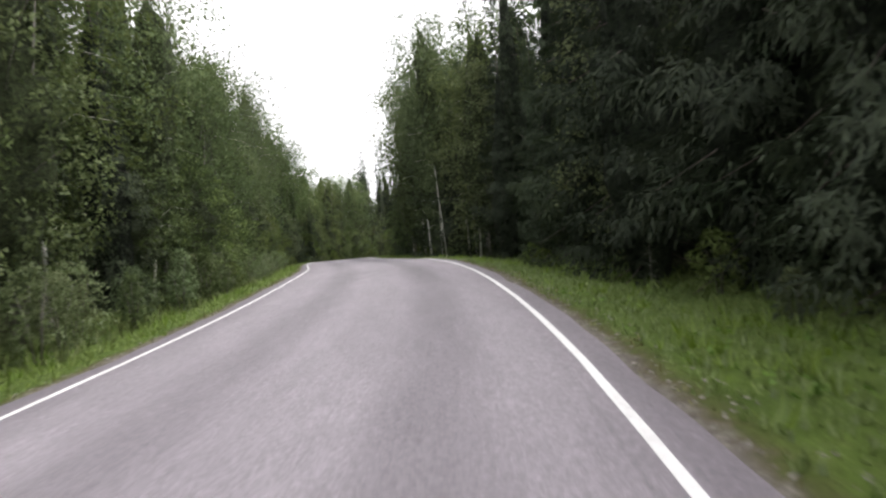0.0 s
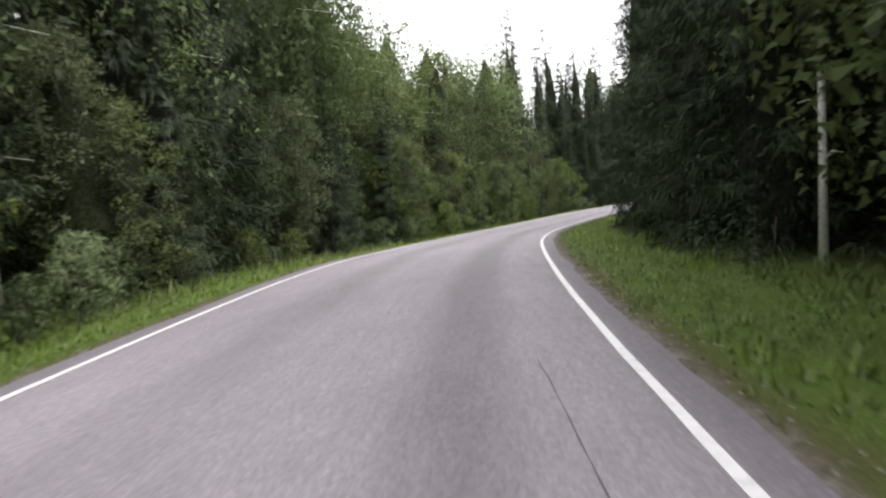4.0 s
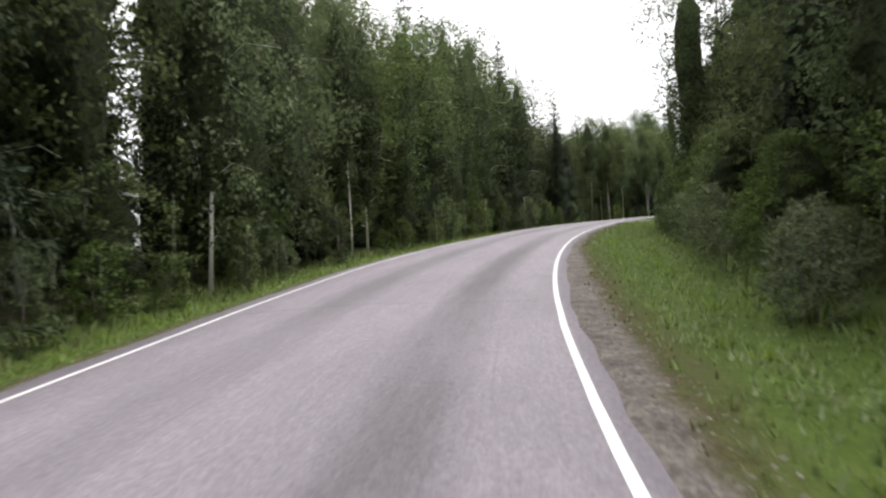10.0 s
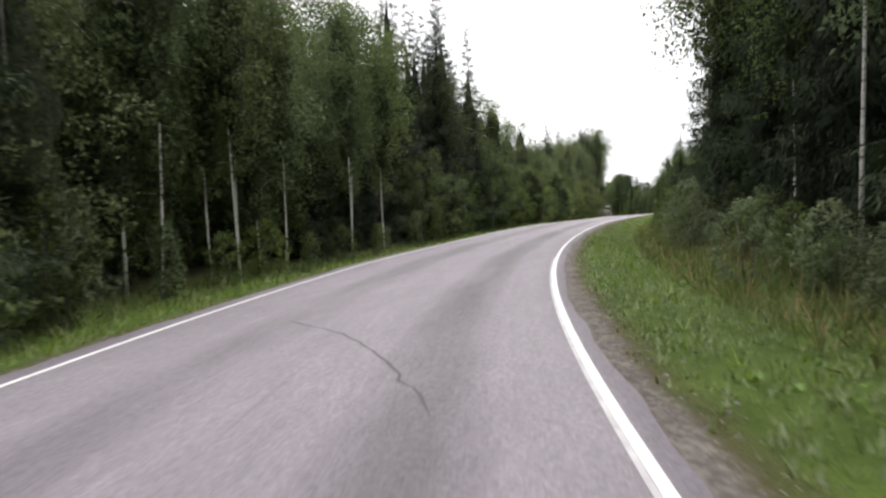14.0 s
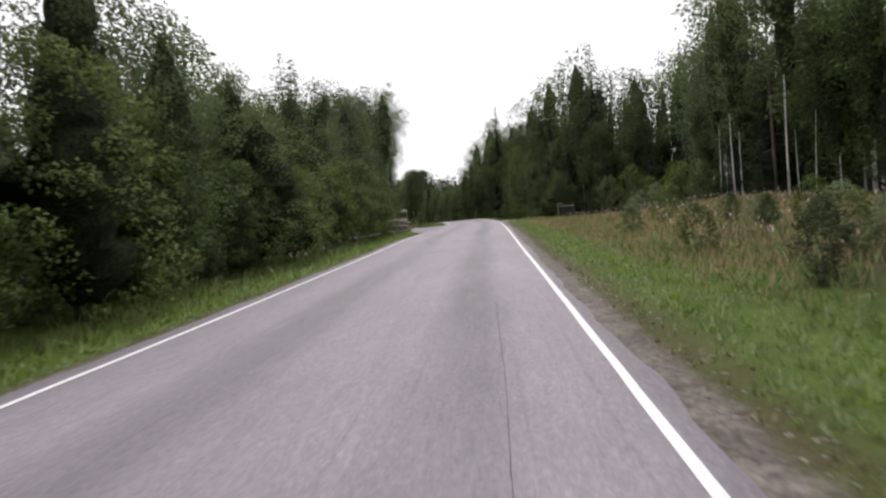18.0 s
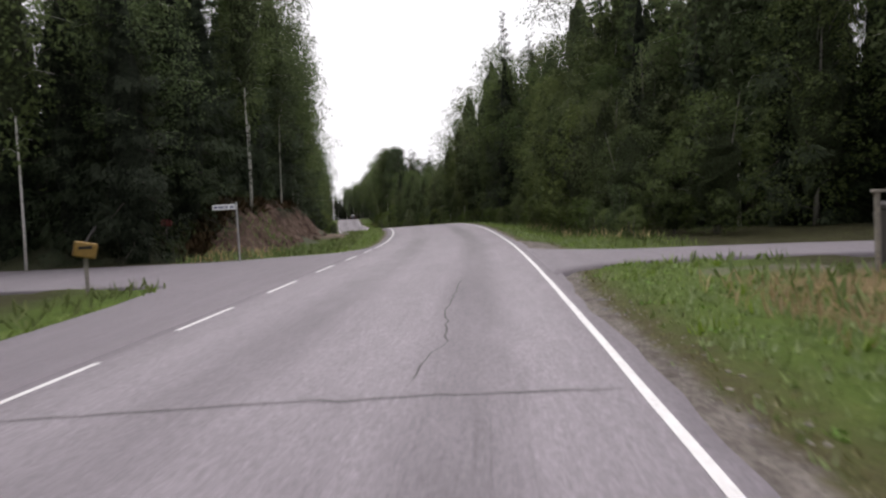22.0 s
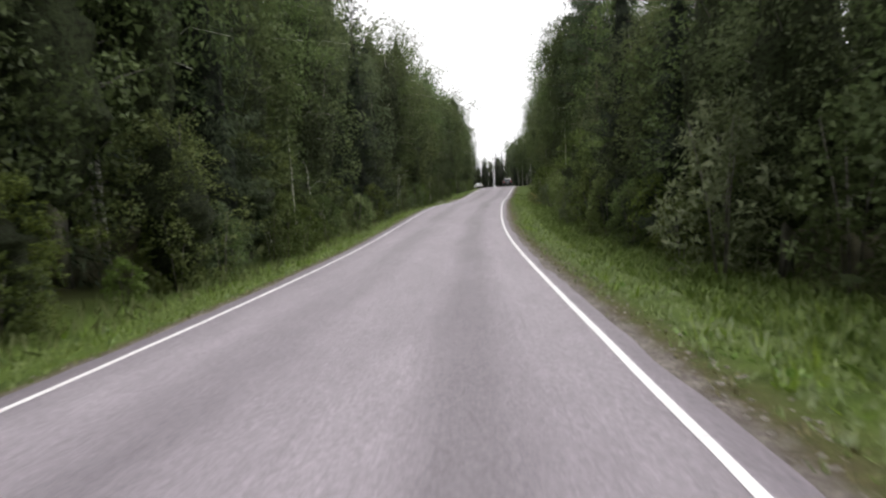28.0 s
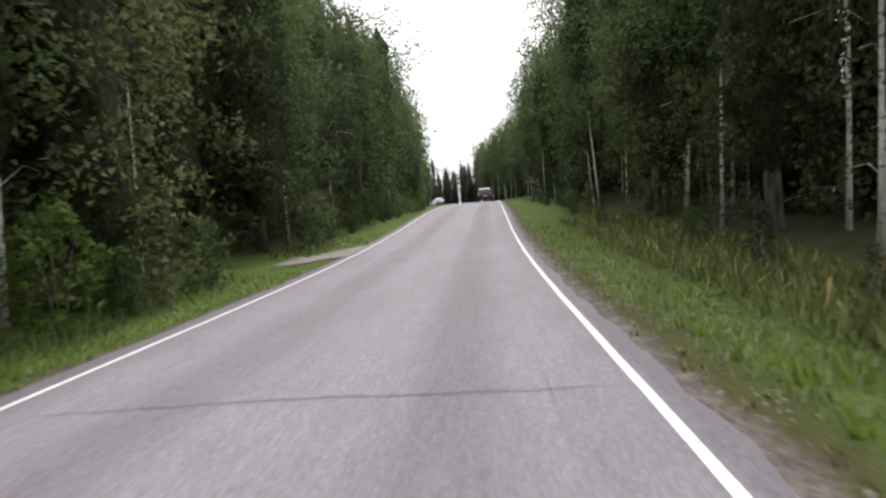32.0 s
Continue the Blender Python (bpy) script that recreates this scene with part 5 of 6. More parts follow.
# big bushes: side and s from, to, nearest and farthest, height, spacing
rng = np.random.default_rng(55)
for side, s0, s1, v0, v1, h0, h1, gap in ((-1, 76, 112, 5.9, 7.2, 4.2, 7.0, 2.8), (-1, 8, 60, 6.2, 7.6, 3.5, 5.5, 7), (-1, 115, 172, 6.0, 7.2, 2.4, 4.4, 8), (-1, 200, 258, 6.4, 7.2, 3.5, 6.5, 4),
                                          (1, 112, 156, 7.0, 8.6, 2.6, 4.6, 4.5), (1, 286, 312, 7.4, 9.0, 3.0, 5.0, 5), (1, 342, 382, 6.8, 7.8, 3.0, 5.0, 7), (-1, 345, 416, 6.2, 7.4, 3.0, 6.0, 7),
                                          (-1, 172, 201, 8.4, 11, 3.2, 5.0, 2.4), (-1, 255.5, 261.5, 6.6, 7.6, 4.5, 6.0, 1.5), (1, 262, 274, 14, 18, 3.0, 5.0, 4)):
    s = s0 + rng.uniform(0, gap)
    while s < s1:
        SINGLE.append((s, side * rng.uniform(v0, v1), "bush", rng.uniform(h0, h1), 0, 0))
        s += gap * rng.uniform(0.6, 1.4)
# thicker growth behind the foremost trunks: s from, to, distance from, to, how many, kinds, height
rng = np.random.default_rng(31)
for s0, s1, v0, v1, n, kinds, high in ((174, 196, -8.0, -12.5, 12, ("birch", "alder", "spruce"), 9.5), (256, 277, -13.5, -21, 16, ("alder", "birch", "spruce"), 11.5),
                                       (412, 430, -9.5, -17, 16, ("birch", "alder", "spruce"), 14), (288, 300, -13, -20, 6, ("spruce", "birch"), 13),
                                       (16, 34, 9, 12, 8, ("spruce",), 15), (177, 203, -13, -30, 22, ("alder", "spruce", "birch"), 11), (324, 346, 9, 14, 12, ("spruce", "alder"), 11.5), (245, 272, 19.5, 26, 14, ("alder", "spruce", "alder"), 9.5), (186, 205, -8.5, -13, 12, ("birch", "spruce", "alder"), 12.5), (202, 215, -8, -11.5, 8, ("spruce",), 15.5), (186, 212, 9.5, 13, 12, ("spruce", "spruce", "birch"), 17), (290, 314, 10.4, 14.5, 14, ("spruce", "spruce", "spruce", "birch"), 17.5), (284, 302, 15, 28, 9, ("spruce", "birch", "spruce"), 16.5), (76, 106, -8, -12, 16, ("birch", "alder", "birch"), 13.5), (55, 80, -7.5, -12, 12, ("spruce", "spruce", "birch"), 16.5), (312, 328, 9, 12, 8, ("spruce", "alder"), 13.5), (148, 172, -7, -11, 14, ("spruce", "spruce", "alder"), 14.5), (128, 172, -10.5, -17, 18, ("spruce", "spruce", "birch"), 13.5)):
    for k in range(n):
        SINGLE.append((s0 + (s1 - s0) * (k + rng.uniform(0.1, 0.9)) / n, v0 + (v1 - v0) * rng.uniform(), kinds[int(rng.integers(len(kinds)))], high * rng.uniform(0.85, 1.12), 0, 0))
for i, (s, v, kind, h, a, b) in enumerate(SINGLE):
    p = ground_at(s, v)
    k = h / TALL
    turn = math.degrees(heading(s))
    plant(kind, i % VARIANTS, 2 if abs(v) < 12 else 1, pose(p[0], p[1], p[2] - 0.12, 0, 0, turn) @ pose(0, 0, 0, a, b, (i * 137) % 360) @ Matrix.Diagonal((k ** 0.8, k ** 0.8, k, 1)))


# ---- shrubs along the forest's edge ----
SHRUB_KINDS = {
    "alder_shrub": (BUSH_LEAF, 0.115, 0.085, "leafy green alder shrub at the forest edge", 1.75),
    "willow_shrub": (WILLOW_LEAF, 0.125, 0.060, "grey-green willow shrub on the roadside", 1.9),
    "birch_sapling": (BIRCH_LEAF, 0.11, 0.08, "young birch sapling among the undergrowth", 1.0),
    "spruce_sapling": (SPRUCE_LEAF, 0.16, 0.045, "small young spruce at the forest edge", 1.4),
}
SHRUB = 2.6
_shrubs = {}


def shrub(kind, variant, m):
    key = (kind, variant)
    if key not in _shrubs:
        leaf, length, width, label, fat = SHRUB_KINDS[kind]
        if kind == "spruce_sapling":
            (tv, tf), (at, along, facing) = spruce(SHRUB, variant + 40, 1000, 0.02, 1.5)
        else:
            stems = []
            for q in range(3):
                a = 2.1 * q + variant
                stems.append(tube([(0.06 * math.cos(a), 0.06 * math.sin(a), -0.05), (0.2 * math.cos(a), 0.2 * math.sin(a), SHRUB * 0.45), (0.45 * math.cos(a), 0.45 * math.sin(a), SHRUB * 0.85)], [0.022, 0.015, 0.005], 5))
            _, (at, along, facing) = alder(SHRUB, variant + 50 + len(kind), 1500, 0.04, fat)
        rng = np.random.default_rng(variant)
        ob = thing(kind, m, label, "shrub", "roadside shrubs")
        for v0, f0 in (stems if kind != "spruce_sapling" else [(tv, tf)]):
            child("stem", mesh_of("stem", v0, f0, ALDER_BARK, None, True), ob)
        child("foliage", facets_mesh("foliage", leaflets(rng, at, along, facing, length, width), leaf, facing), ob)
        _shrubs[key] = ob
        return ob
    ob = copy_thing(_shrubs[key], Matrix.Identity(4))
    ob.matrix_basis = m
    return ob


# belts of shrubs: side, s from, s to, nearest and farthest from the middle, height from, to, spacing, shares of the four kinds
BELTS = [(-1, -24, 56, 5.0, 6.0, 0.9, 1.8, 1.15, (2, 6, 2, 0)), (-1, 52, 75, 5.9, 6.8, 0.8, 1.6, 2.6, (3, 1, 1, 3)), (-1, 75, 112, 5.2, 6.2, 1.2, 2.6, 2.3, (3, 3, 4, 0)), (-1, 75, 112, 5.2, 5.6, 0.8, 1.7, 3.0, (3, 3, 2, 0)),
         (-1, 112, 150, 5.2, 6.2, 0.9, 2.2, 2.8, (3, 1, 1, 3)), (-1, 150, 176, 5.0, 6.4, 1.0, 2.6, 1.3, (6, 1, 2, 1)), (-1, 160, 205, 5.2, 6.4, 0.9, 2.6, 2.5, (3, 2, 3, 1)), (-1, 205, 260, 6.4, 8.0, 0.9, 2.4, 2.6, (4, 1, 3, 1)),
         (-1, 340, 476, 5.3, 6.4, 0.9, 2.6, 1.7, (5, 1.5, 2, 1)), (-1, 288, 340, 10.2, 11.6, 0.8, 1.8, 2.6, (3, 1, 2, 3)),
         (1, -24, 34, 5.8, 6.6, 0.6, 1.4, 3.0, (2, 0.5, 1, 4)), (1, 34, 58, 6.0, 7.2, 0.9, 1.8, 3.6, (2, 1, 1, 4)), (1, 58, 96, 5.6, 6.4, 0.5, 0.9, 3.6, (1, 2, 1, 3)), (1, 106, 113, 5.8, 7.4, 0.9, 1.6, 1.5, (1, 6, 1, 0)), (1, 113, 134, 5.8, 7.6, 1.0, 2.0, 0.9, (1, 8, 1, 0)),
         (1, 134, 160, 5.8, 7.6, 1.0, 2.4, 1.2, (2, 6, 2, 0)), (1, 164, 178, 6.0, 8.2, 0.9, 1.8, 1.5, (1, 5, 1, 0)), (1, 178, 212, 5.7, 8.6, 1.0, 2.2, 1.1, (3, 5, 1, 0)),
         (1, 210, 242, 6.6, 11.0, 0.7, 1.7, 1.1, (2, 5, 4, 0)), (1, 242, 258, 8.5, 13.0, 0.7, 1.6, 1.8, (2, 4, 3, 0)), (1, 256, 274, 12.0, 17.0, 1.4, 3.6, 2.2, (3, 1, 5, 0)), (1, 286, 312, 6.6, 7.8, 0.8, 2.2, 0.9, (4, 2, 4, 0)), (1, 311, 345, 6.0, 7.2, 0.7, 1.7, 0.9, (5, 1, 3, 2)), (1, 312, 345, 6.4, 8.0, 1.0, 2.8, 2.6, (4, 2, 3, 1)),
         (1, 345, 384, 6.0, 7.4, 1.4, 4.0, 2.0, (6, 2, 2, 0)), (1, 384, 398, 5.9, 7.0, 0.8, 1.8, 2.4, (3, 2, 2, 1)), (1, 404, 476, 6.2, 7.6, 0.7, 1.5, 3.0, (2, 2, 3, 1))]
SHRUB_NAMES = list(SHRUB_KINDS)


def place_shrub(kind, variant, s, v, h, spin):
    p = ground_at(s, v)
    k = h / SHRUB
    shrub(kind, variant, pose(p[0], p[1], p[2] - 0.05, 0, 0, spin) @ Matrix.Diagonal((k ** 0.75, k ** 0.75, k, 1)))


rng = np.random.default_rng(77)
for side, s0, s1, near, far_, h0, h1, gap, share in BELTS:
    s = s0
    share = np.array(share, float)
    while s < s1:
        s += gap * rng.uniform(0.5, 1.5)
        v = side * rng.uniform(near, far_)
        if free_of_roads(s, v):
            place_shrub(SHRUB_NAMES[rng.choice(4, p=share / share.sum())], int(rng.integers(3)), s, v, rng.uniform(h0, h1), rng.uniform(0, 360))
# the big willow and others that stand out
for kind, variant, s, v, h in (("alder_shrub", 0, 400.6, 5.9, 2.9), ("alder_shrub", 1, 398.8, 5.8, 3.1), ("alder_shrub", 2, 399.6, 6.9, 3.4), ("alder_shrub", 0, 397.2, 6.4, 2.6), ("willow_shrub", 2, 396.2, 6.0, 1.9), ("alder_shrub", 1, 393.6, 6.6, 2.4), ("willow_shrub", 1, 401.8, 6.4, 2.0),                                ("alder_shrub", 1, 272.2, 11.8, 3.4), ("alder_shrub", 0, 271.2, 13.5, 4.2), ("birch_sapling", 1, 266.5, 12.8, 3.4), ("alder_shrub", 0, 193.5, 6.4, 2.4), ("willow_shrub", 1, 190.0, 6.6, 2.5)):
    place_shrub(kind, variant, s, v, h, 57 * s)


# ---- grass, weeds, flowers ----
def blades(name, n, s_range, v_range, high, wide, mat, label, seed, keep=None, tilt=0.35):
    rng = np.random.default_rng(seed)
    s, v = rng.uniform(*s_range, n), rng.uniform(*v_range, n)
    if keep is not None:
        ok = keep(s, v, rng)
        s, v = s[ok], v[ok]
    p = ground_at(s, v)
    p[:, 2] -= 0.02
    along = rng.normal(0, tilt, (len(s), 3)) + np.array([0, 0, 1.0])
    q = sprays(rng, p, along, high, wide).reshape(-1, 4, 3)
    tris = np.concatenate([q[:, [0, 1, 2]], q[:, [0, 2, 3]]])
    up = np.array([0, 0, 1.0]) + rng.normal(0, 0.4, (len(q), 3))
    up = np.tile(up / np.linalg.norm(up, axis=1, keepdims=True), (2, 1))
    ob = new(name, facets_mesh(name, tris, mat, up))
    return tagged(ob, label, name.replace("_", " "), "", "stuff")


def on_turf(s, v, rng):
    a = np.abs(v)
    (l0, l1), (r0, r1) = junction_left(a), junction_right(a)
    left_road = (v < 0) & (s > l0 - 0.1) & (s < l1 + 0.2)
    right_road = (v > 0) & (s > r0 - 0.2) & (s < r1 + 0.2)
    bare = (a - 2.93 < bare_width(s, v) + rng.normal(0, 0.07, len(s))) | (yard(s, v) > 0.4)
    layby = (v > 0) & (s > 158.4) & (s < 164.2) & (a < 2.90 + layby_width(s)) | (v < 0) & (s > 158) & (s < 164.5) & (a < 4.2)
    drive = (v < 0) & (s > 418) & (s < 423.6)
    track = (v < 0) & (soil_wear(s, v) > 0.35)
    return ~(left_road | right_road | bare | layby | drive | track) & (a > 2.96)


def tufts(name, n, each, s_range, v_range, high, wide, mat, label, seed, keep):
    """Small tufts: a few pointed blades each, bending outwards; lit like the turf that they make up."""
    rng = np.random.default_rng(seed)
    s, v = rng.uniform(*s_range, n), rng.uniform(*v_range, n)
    ok = on_turf(s, v, rng) & keep(s, v, rng)
    s, v = s[ok], v[ok]
    size = np.repeat(rng.uniform(0.6, 1.5, len(s)), each)
    at = np.repeat(ground_at(s, v), each, 0)
    turn = rng.uniform(0, 2 * math.pi, len(at))
    out = np.stack([np.cos(turn), np.sin(turn), 0 * turn], 1)
    at = at + out * rng.uniform(0, 0.07, len(at))[:, None] * size[:, None] - np.array([0, 0, 0.015])
    tip = out * (rng.uniform(0.2, 1.0, len(at)) * high * 0.8 * size)[:, None]
    tip[:, 2] += high * size * rng.uniform(0.5, 1.2, len(at))
    side = np.stack([-out[:, 1], out[:, 0], 0 * turn], 1) * (wide * size * rng.uniform(0.6, 1.3, len(at)) / 2)[:, None]
    facing = out * 0.35 + np.array([0, 0, 1.0]) + rng.normal(0, 0.15, out.shape)
    facing /= np.linalg.norm(facing, axis=1, keepdims=True)
    ob = new(name, facets_mesh(name, np.stack([at - side, at + side, at + tip], 1), mat, facing))
    return tagged(ob, label, name.replace("_", " "), "", "stuff")


def lushness(s, v, rng):
    """Below nought where the turf is thin and brown, above where it is green."""
    beyond = (np.abs(v) - 2.93 - bare_width(s, v)) / thin_width(s, v)
    return beyond - 0.7 + 0.35 * wob(s * 1.7, v * 2.9, 3.0) + rng.normal(0, 0.35, len(s)) - 1.2 * dry_wear(s, v)


def green(s, v, rng):
    return lushness(s, v, rng) > 0


def brown(s, v, rng):
    return (lushness(s, v, rng) < 0.15) & (rng.uniform(size=len(s)) < 0.6)


def lush_clump(s, v, rng):
    return (lushness(s, v, rng) > 0.3) & (wob(s * 2.3, v * 2.9, 1.0) + wob(s * 0.5, v * 0.8, 5.0) * 0.6 + rng.normal(0, 0.2, len(s)) > 0.18)


tufts("grass", 62000, 4, (-14, 430), (3.0, 6.4), 0.085, 0.030, GRASS_LEAF, "short green verge grass", 1, green)
tufts("grass", 36000, 4, (-14, 430), (-5.5, -3.0), 0.085, 0.030, GRASS_LEAF, "short green verge grass beside the forest", 2, green)
tufts("thin_grass", 30000, 4, (-14, 430), (2.98, 5.4), 0.060, 0.026, OLIVE_LEAF, "thin brownish grass along the gravel edge", 3, brown)
tufts("thin_grass", 14000, 4, (-14, 430), (-4.2, -2.98), 0.060, 0.026, OLIVE_LEAF, "thin brownish grass beside the asphalt", 21, brown)
tufts("tall_grass", 15000, 6, (-14, 430), (3.4, 6.6), 0.17, 0.030, GRASS_LEAF, "uncut tufts in the verge", 19, lush_clump)
tufts("tall_grass", 8000, 6, (-14, 430), (-5.6, -3.4), 0.17, 0.030, GRASS_LEAF, "uncut tufts in the verge beside the forest", 20, lush_clump)
tufts("herbs", 12000, 5, (-14, 430), (3.2, 6.4), 0.050, 0.060, HERB_LEAF, "broad-leaved herbs in the mown verge", 15, lush_clump)
tufts("herbs", 5000, 5, (-14, 430), (-5.2, -3.2), 0.050, 0.060, HERB_LEAF, "broad-leaved herbs beside the forest", 16, lush_clump)
blades("weeds", 14000, (-20, 430), (-6.6, -4.6), 0.30, 0.055, WEED_LEAF, "tall roadside weeds along the trees", 4, on_turf, 0.45)
blades("weeds", 14000, (-20, 430), (5.5, 7.8), 0.28, 0.055, WEED_LEAF, "tall roadside weeds along the trees", 5, on_turf, 0.45)


def meadow(s, v, rng):
    return on_turf(s, v, rng) & (rng.uniform(0, 1, len(s)) < bump(s, 232, 268, 10)) & (v + rng.normal(0, 0.5, len(s)) > 5.6 - 0.8 * ramp(s, 245, 268))


blades("meadow_grass", 46000, (205, 274), (4.6, 18), 0.32, 0.026, DRY_LEAF, "dry reddish meadow grass", 6, meadow)
blades("meadow_weeds", 9000, (205, 276), (5.6, 18), 0.35, 0.08, WEED_LEAF, "tall green weeds on the meadow", 7, meadow, 0.5)
blades("fireweed", 700, (222, 268), (7.5, 16), 0.14, 0.05, FLOWER, "fading pink fireweed tops", 8, lambda s, v, r: r.uniform(0, 1, len(s)) < 0.8).location.z += 0.5
blades("fireweed", 110, (236, 258), (-5.7, -4.5), 0.09, 0.035, FLOWER, "pale seed heads of fireweed beside the trees", 9, lambda s, v, r: r.uniform(0, 1, len(s)) < 0.9).location.z += 0.5
blades("ferns", 22000, (346, 400), (4.5, 6.9), 0.20, 0.055, FERN_LEAF, "light green ferns in the ditch", 10, on_turf, 0.8)
blades("weeds", 5200, (398, 432), (4.9, 7.6), 0.36, 0.05, WEED_LEAF, "tall roadside weeds along the trees", 12, on_turf, 0.4)
blades("weeds", 6000, (164, 214), (5.0, 8.8), 0.34, 0.05, WEED_LEAF, "tall roadside weeds along the trees", 18, on_turf, 0.45)
blades("dry_grass", 900, (160, 216), (5.2, 8.2), 0.42, 0.03, DRY_LEAF, "dry grass between the roadside willows", 13, on_turf, 0.4)
blades("dry_grass", 500, (398, 432), (5.2, 7.6), 0.42, 0.03, DRY_LEAF, "tall dry grass along the ditch", 14, on_turf, 0.4)
blades("undergrowth", 9000, (290, 342), (-13.5, -10.6), 0.5, 0.16, WEED_LEAF, "bilberry and grass above the cut bank", 11, None, 0.6)
blades("heath", 11000, (290, 342), (-11.4, -9.5), 0.42, 0.10, HEATH_LEAF, "dark heath and roots hanging over the cut bank", 22, None, 0.9)
blades("weeds", 1500, (286, 300), (-9.5, -5.4), 0.32, 0.05, WEED_LEAF, "tall weeds below the cutting", 23, on_turf, 0.5)
blades("dry_grass", 350, (286, 306), (5.9, 7.8), 0.42, 0.03, DRY_LEAF, "dry grass among the roadside bushes", 25, on_turf, 0.4)
blades("dry_grass", 220, (284, 293), (-9.5, -6.4), 0.40, 0.03, DRY_LEAF, "dry grass at the corner of the side road", 24, on_turf, 0.5)


# ---- stones and crumbs of asphalt along the road's edge ----
def pebbles(name, n, s_range, v_range, size, flat, mat, label, seed, keep=None):
    """Loose angular stones, eight facets each, sunk a little into the ground."""
    rng = np.random.default_rng(seed)
    s, v = rng.uniform(*s_range, n), v_range[0] + (v_range[1] - v_range[0]) * rng.uniform(0, 1, n) ** 1.6
    ok = on_turf(s, v, rng)
    if keep is not None:
        ok &= keep(s, v, rng)
    s, v = s[ok], v[ok]
    n = len(s)
    p = ground_at(s, v)
    r = size * rng.uniform(0.4, 1.0, n) ** 1.7
    a = rng.uniform(0, 6.3, n)
    ring = []
    for k in range(4):
        b = a + k * math.pi / 2 + rng.normal(0, 0.3, n)
        w = r * rng.uniform(0.7, 1.25, n)
        ring.append(p + np.stack([np.cos(b) * w, np.sin(b) * w, r * flat * rng.uniform(0.0, 0.4, n)], 1))
    top = p + np.stack([r * rng.normal(0, 0.2, n), r * rng.normal(0, 0.2, n), r * flat * rng.uniform(0.7, 1.2, n)], 1)
    low = p - np.stack([0 * r, 0 * r, r * flat * 0.6], 1)
    tris = np.concatenate([np.stack([ring[k], ring[(k + 1) % 4], end], 1) for k in range(4) for end in (top, low)])
    return tagged(new(name, facets_mesh(name, tris, mat, None)), label, "stones", "", "stuff")


def crumbling(s, v, rng):
    return rng.uniform(0, 1, len(s)) < bump(s, 122, 150, 6) * 0.6 + bump(s, 238, 275, 5) + 0.08


def at_corner(s, v, rng):
    return v < 2.95 + bare_width(s, v) * 1.3


pebbles("gravel_stones", 16000, (-12, 425), (2.84, 3.5), 0.030, 0.7, STONE, "small grey stones along the asphalt edge", 31)
pebbles("gravel_stones", 6000, (-12, 425), (-3.3, -2.94), 0.026, 0.7, STONE, "small grey stones beside the asphalt", 32)
pebbles("gravel_stones", 3500, (274, 289), (2.84, 4.4), 0.035, 0.7, STONE, "pale stones washed out at the corner", 33, at_corner)
pebbles("asphalt_crumbs", 2600, (100, 330), (2.80, 3.12), 0.13, 0.22, ASPHALT_OLD, "broken flakes of the asphalt rim", 34, crumbling)


# ---- the log pile ----
BARK_LOG = bark_material("birch_log_bark", (0.50, 0.47, 0.45), (0.07, 0.055, 0.048), 0.49)
CUT_WOOD = plain_material("cut_wood", (0.30, 0.25, 0.19), 0.85, 0, 0.3, 20)


def place_on(s, v, turn=0.0, up=0.0):
    p = ground_at(s, v)
    return pose(p[0], p[1], p[2] + up, 0, 0, math.degrees(heading(s)) + turn)


_logs = []


def log(m, length, r, variant):
    rng = np.random.default_rng(variant)
    if len(_logs) <= variant:
        ob = thing("log", Matrix.Identity(4), "cut birch log lying in a roadside stack", "log", "log pile")
        bend = rng.uniform(-0.05, 0.05)
        xs = np.linspace(-2.2, 2.2, 7)
        v, f = tube([(x, bend * (1 - (x / 2.2) ** 2), 0) for x in xs], [0.15 * (1 + 0.05 * rng.normal()) for _ in xs], 10)
        child("bark", mesh_of("bark", v, f[:-2], BARK_LOG, None, True), ob)
        for x in (-2.2, 2.2):
            bm = bmesh.new()
            bmesh.ops.create_circle(bm, cap_ends=True, segments=10, radius=0.146)
            bmesh.ops.transform(bm, matrix=pose(x * 1.001, 0, 0, 0, 90, 0), verts=bm.verts)
            part("cut_end", bm, CUT_WOOD, ob, "pale sawn end")
        _logs.append(ob)
    else:
        ob = copy_thing(_logs[variant], Matrix.Identity(4))
    ob.matrix_basis = m @ Matrix.Diagonal((length / 4.4, r / 0.15, r / 0.15, 1))
    return ob


rng = np.random.default_rng(9)
for pile, (s, v, rows_, cols_, length, r) in enumerate(((264.9, -7.0, 5, 6, 4.6, 0.12), (267.3, -7.5, 5, 6, 4.4, 0.12), (271.2, -8.4, 4, 9, 3.6, 0.09))):
    for k in range(rows_):
        for c in range(cols_ - k // 2):
            base = place_on(s, v, 6)
            off = pose(rng.normal(0, 0.28), (c + (k % 2) / 2) * r * 2.04, r + k * r * 1.72, 0, rng.normal(0, 0.6), rng.normal(0, 2.2))
            n = (k * 3 + c + pile) % 4
            log(base @ off, length * rng.uniform(0.85, 1.08), r * rng.uniform(0.7, 1.08), min(n, len(_logs)))
# a few that slid off the near side
for k, (s, v, turn, up) in enumerate(((264.3, -7.2, 8, 0.10), (263.9, -7.5, 14, 0.09), (263.4, -7.3, 4, 0.09), (263.0, -7.6, 9, 0.08))):
    log(place_on(s, v, turn, up), 3.6 + 0.2 * k, 0.10, k % 4)

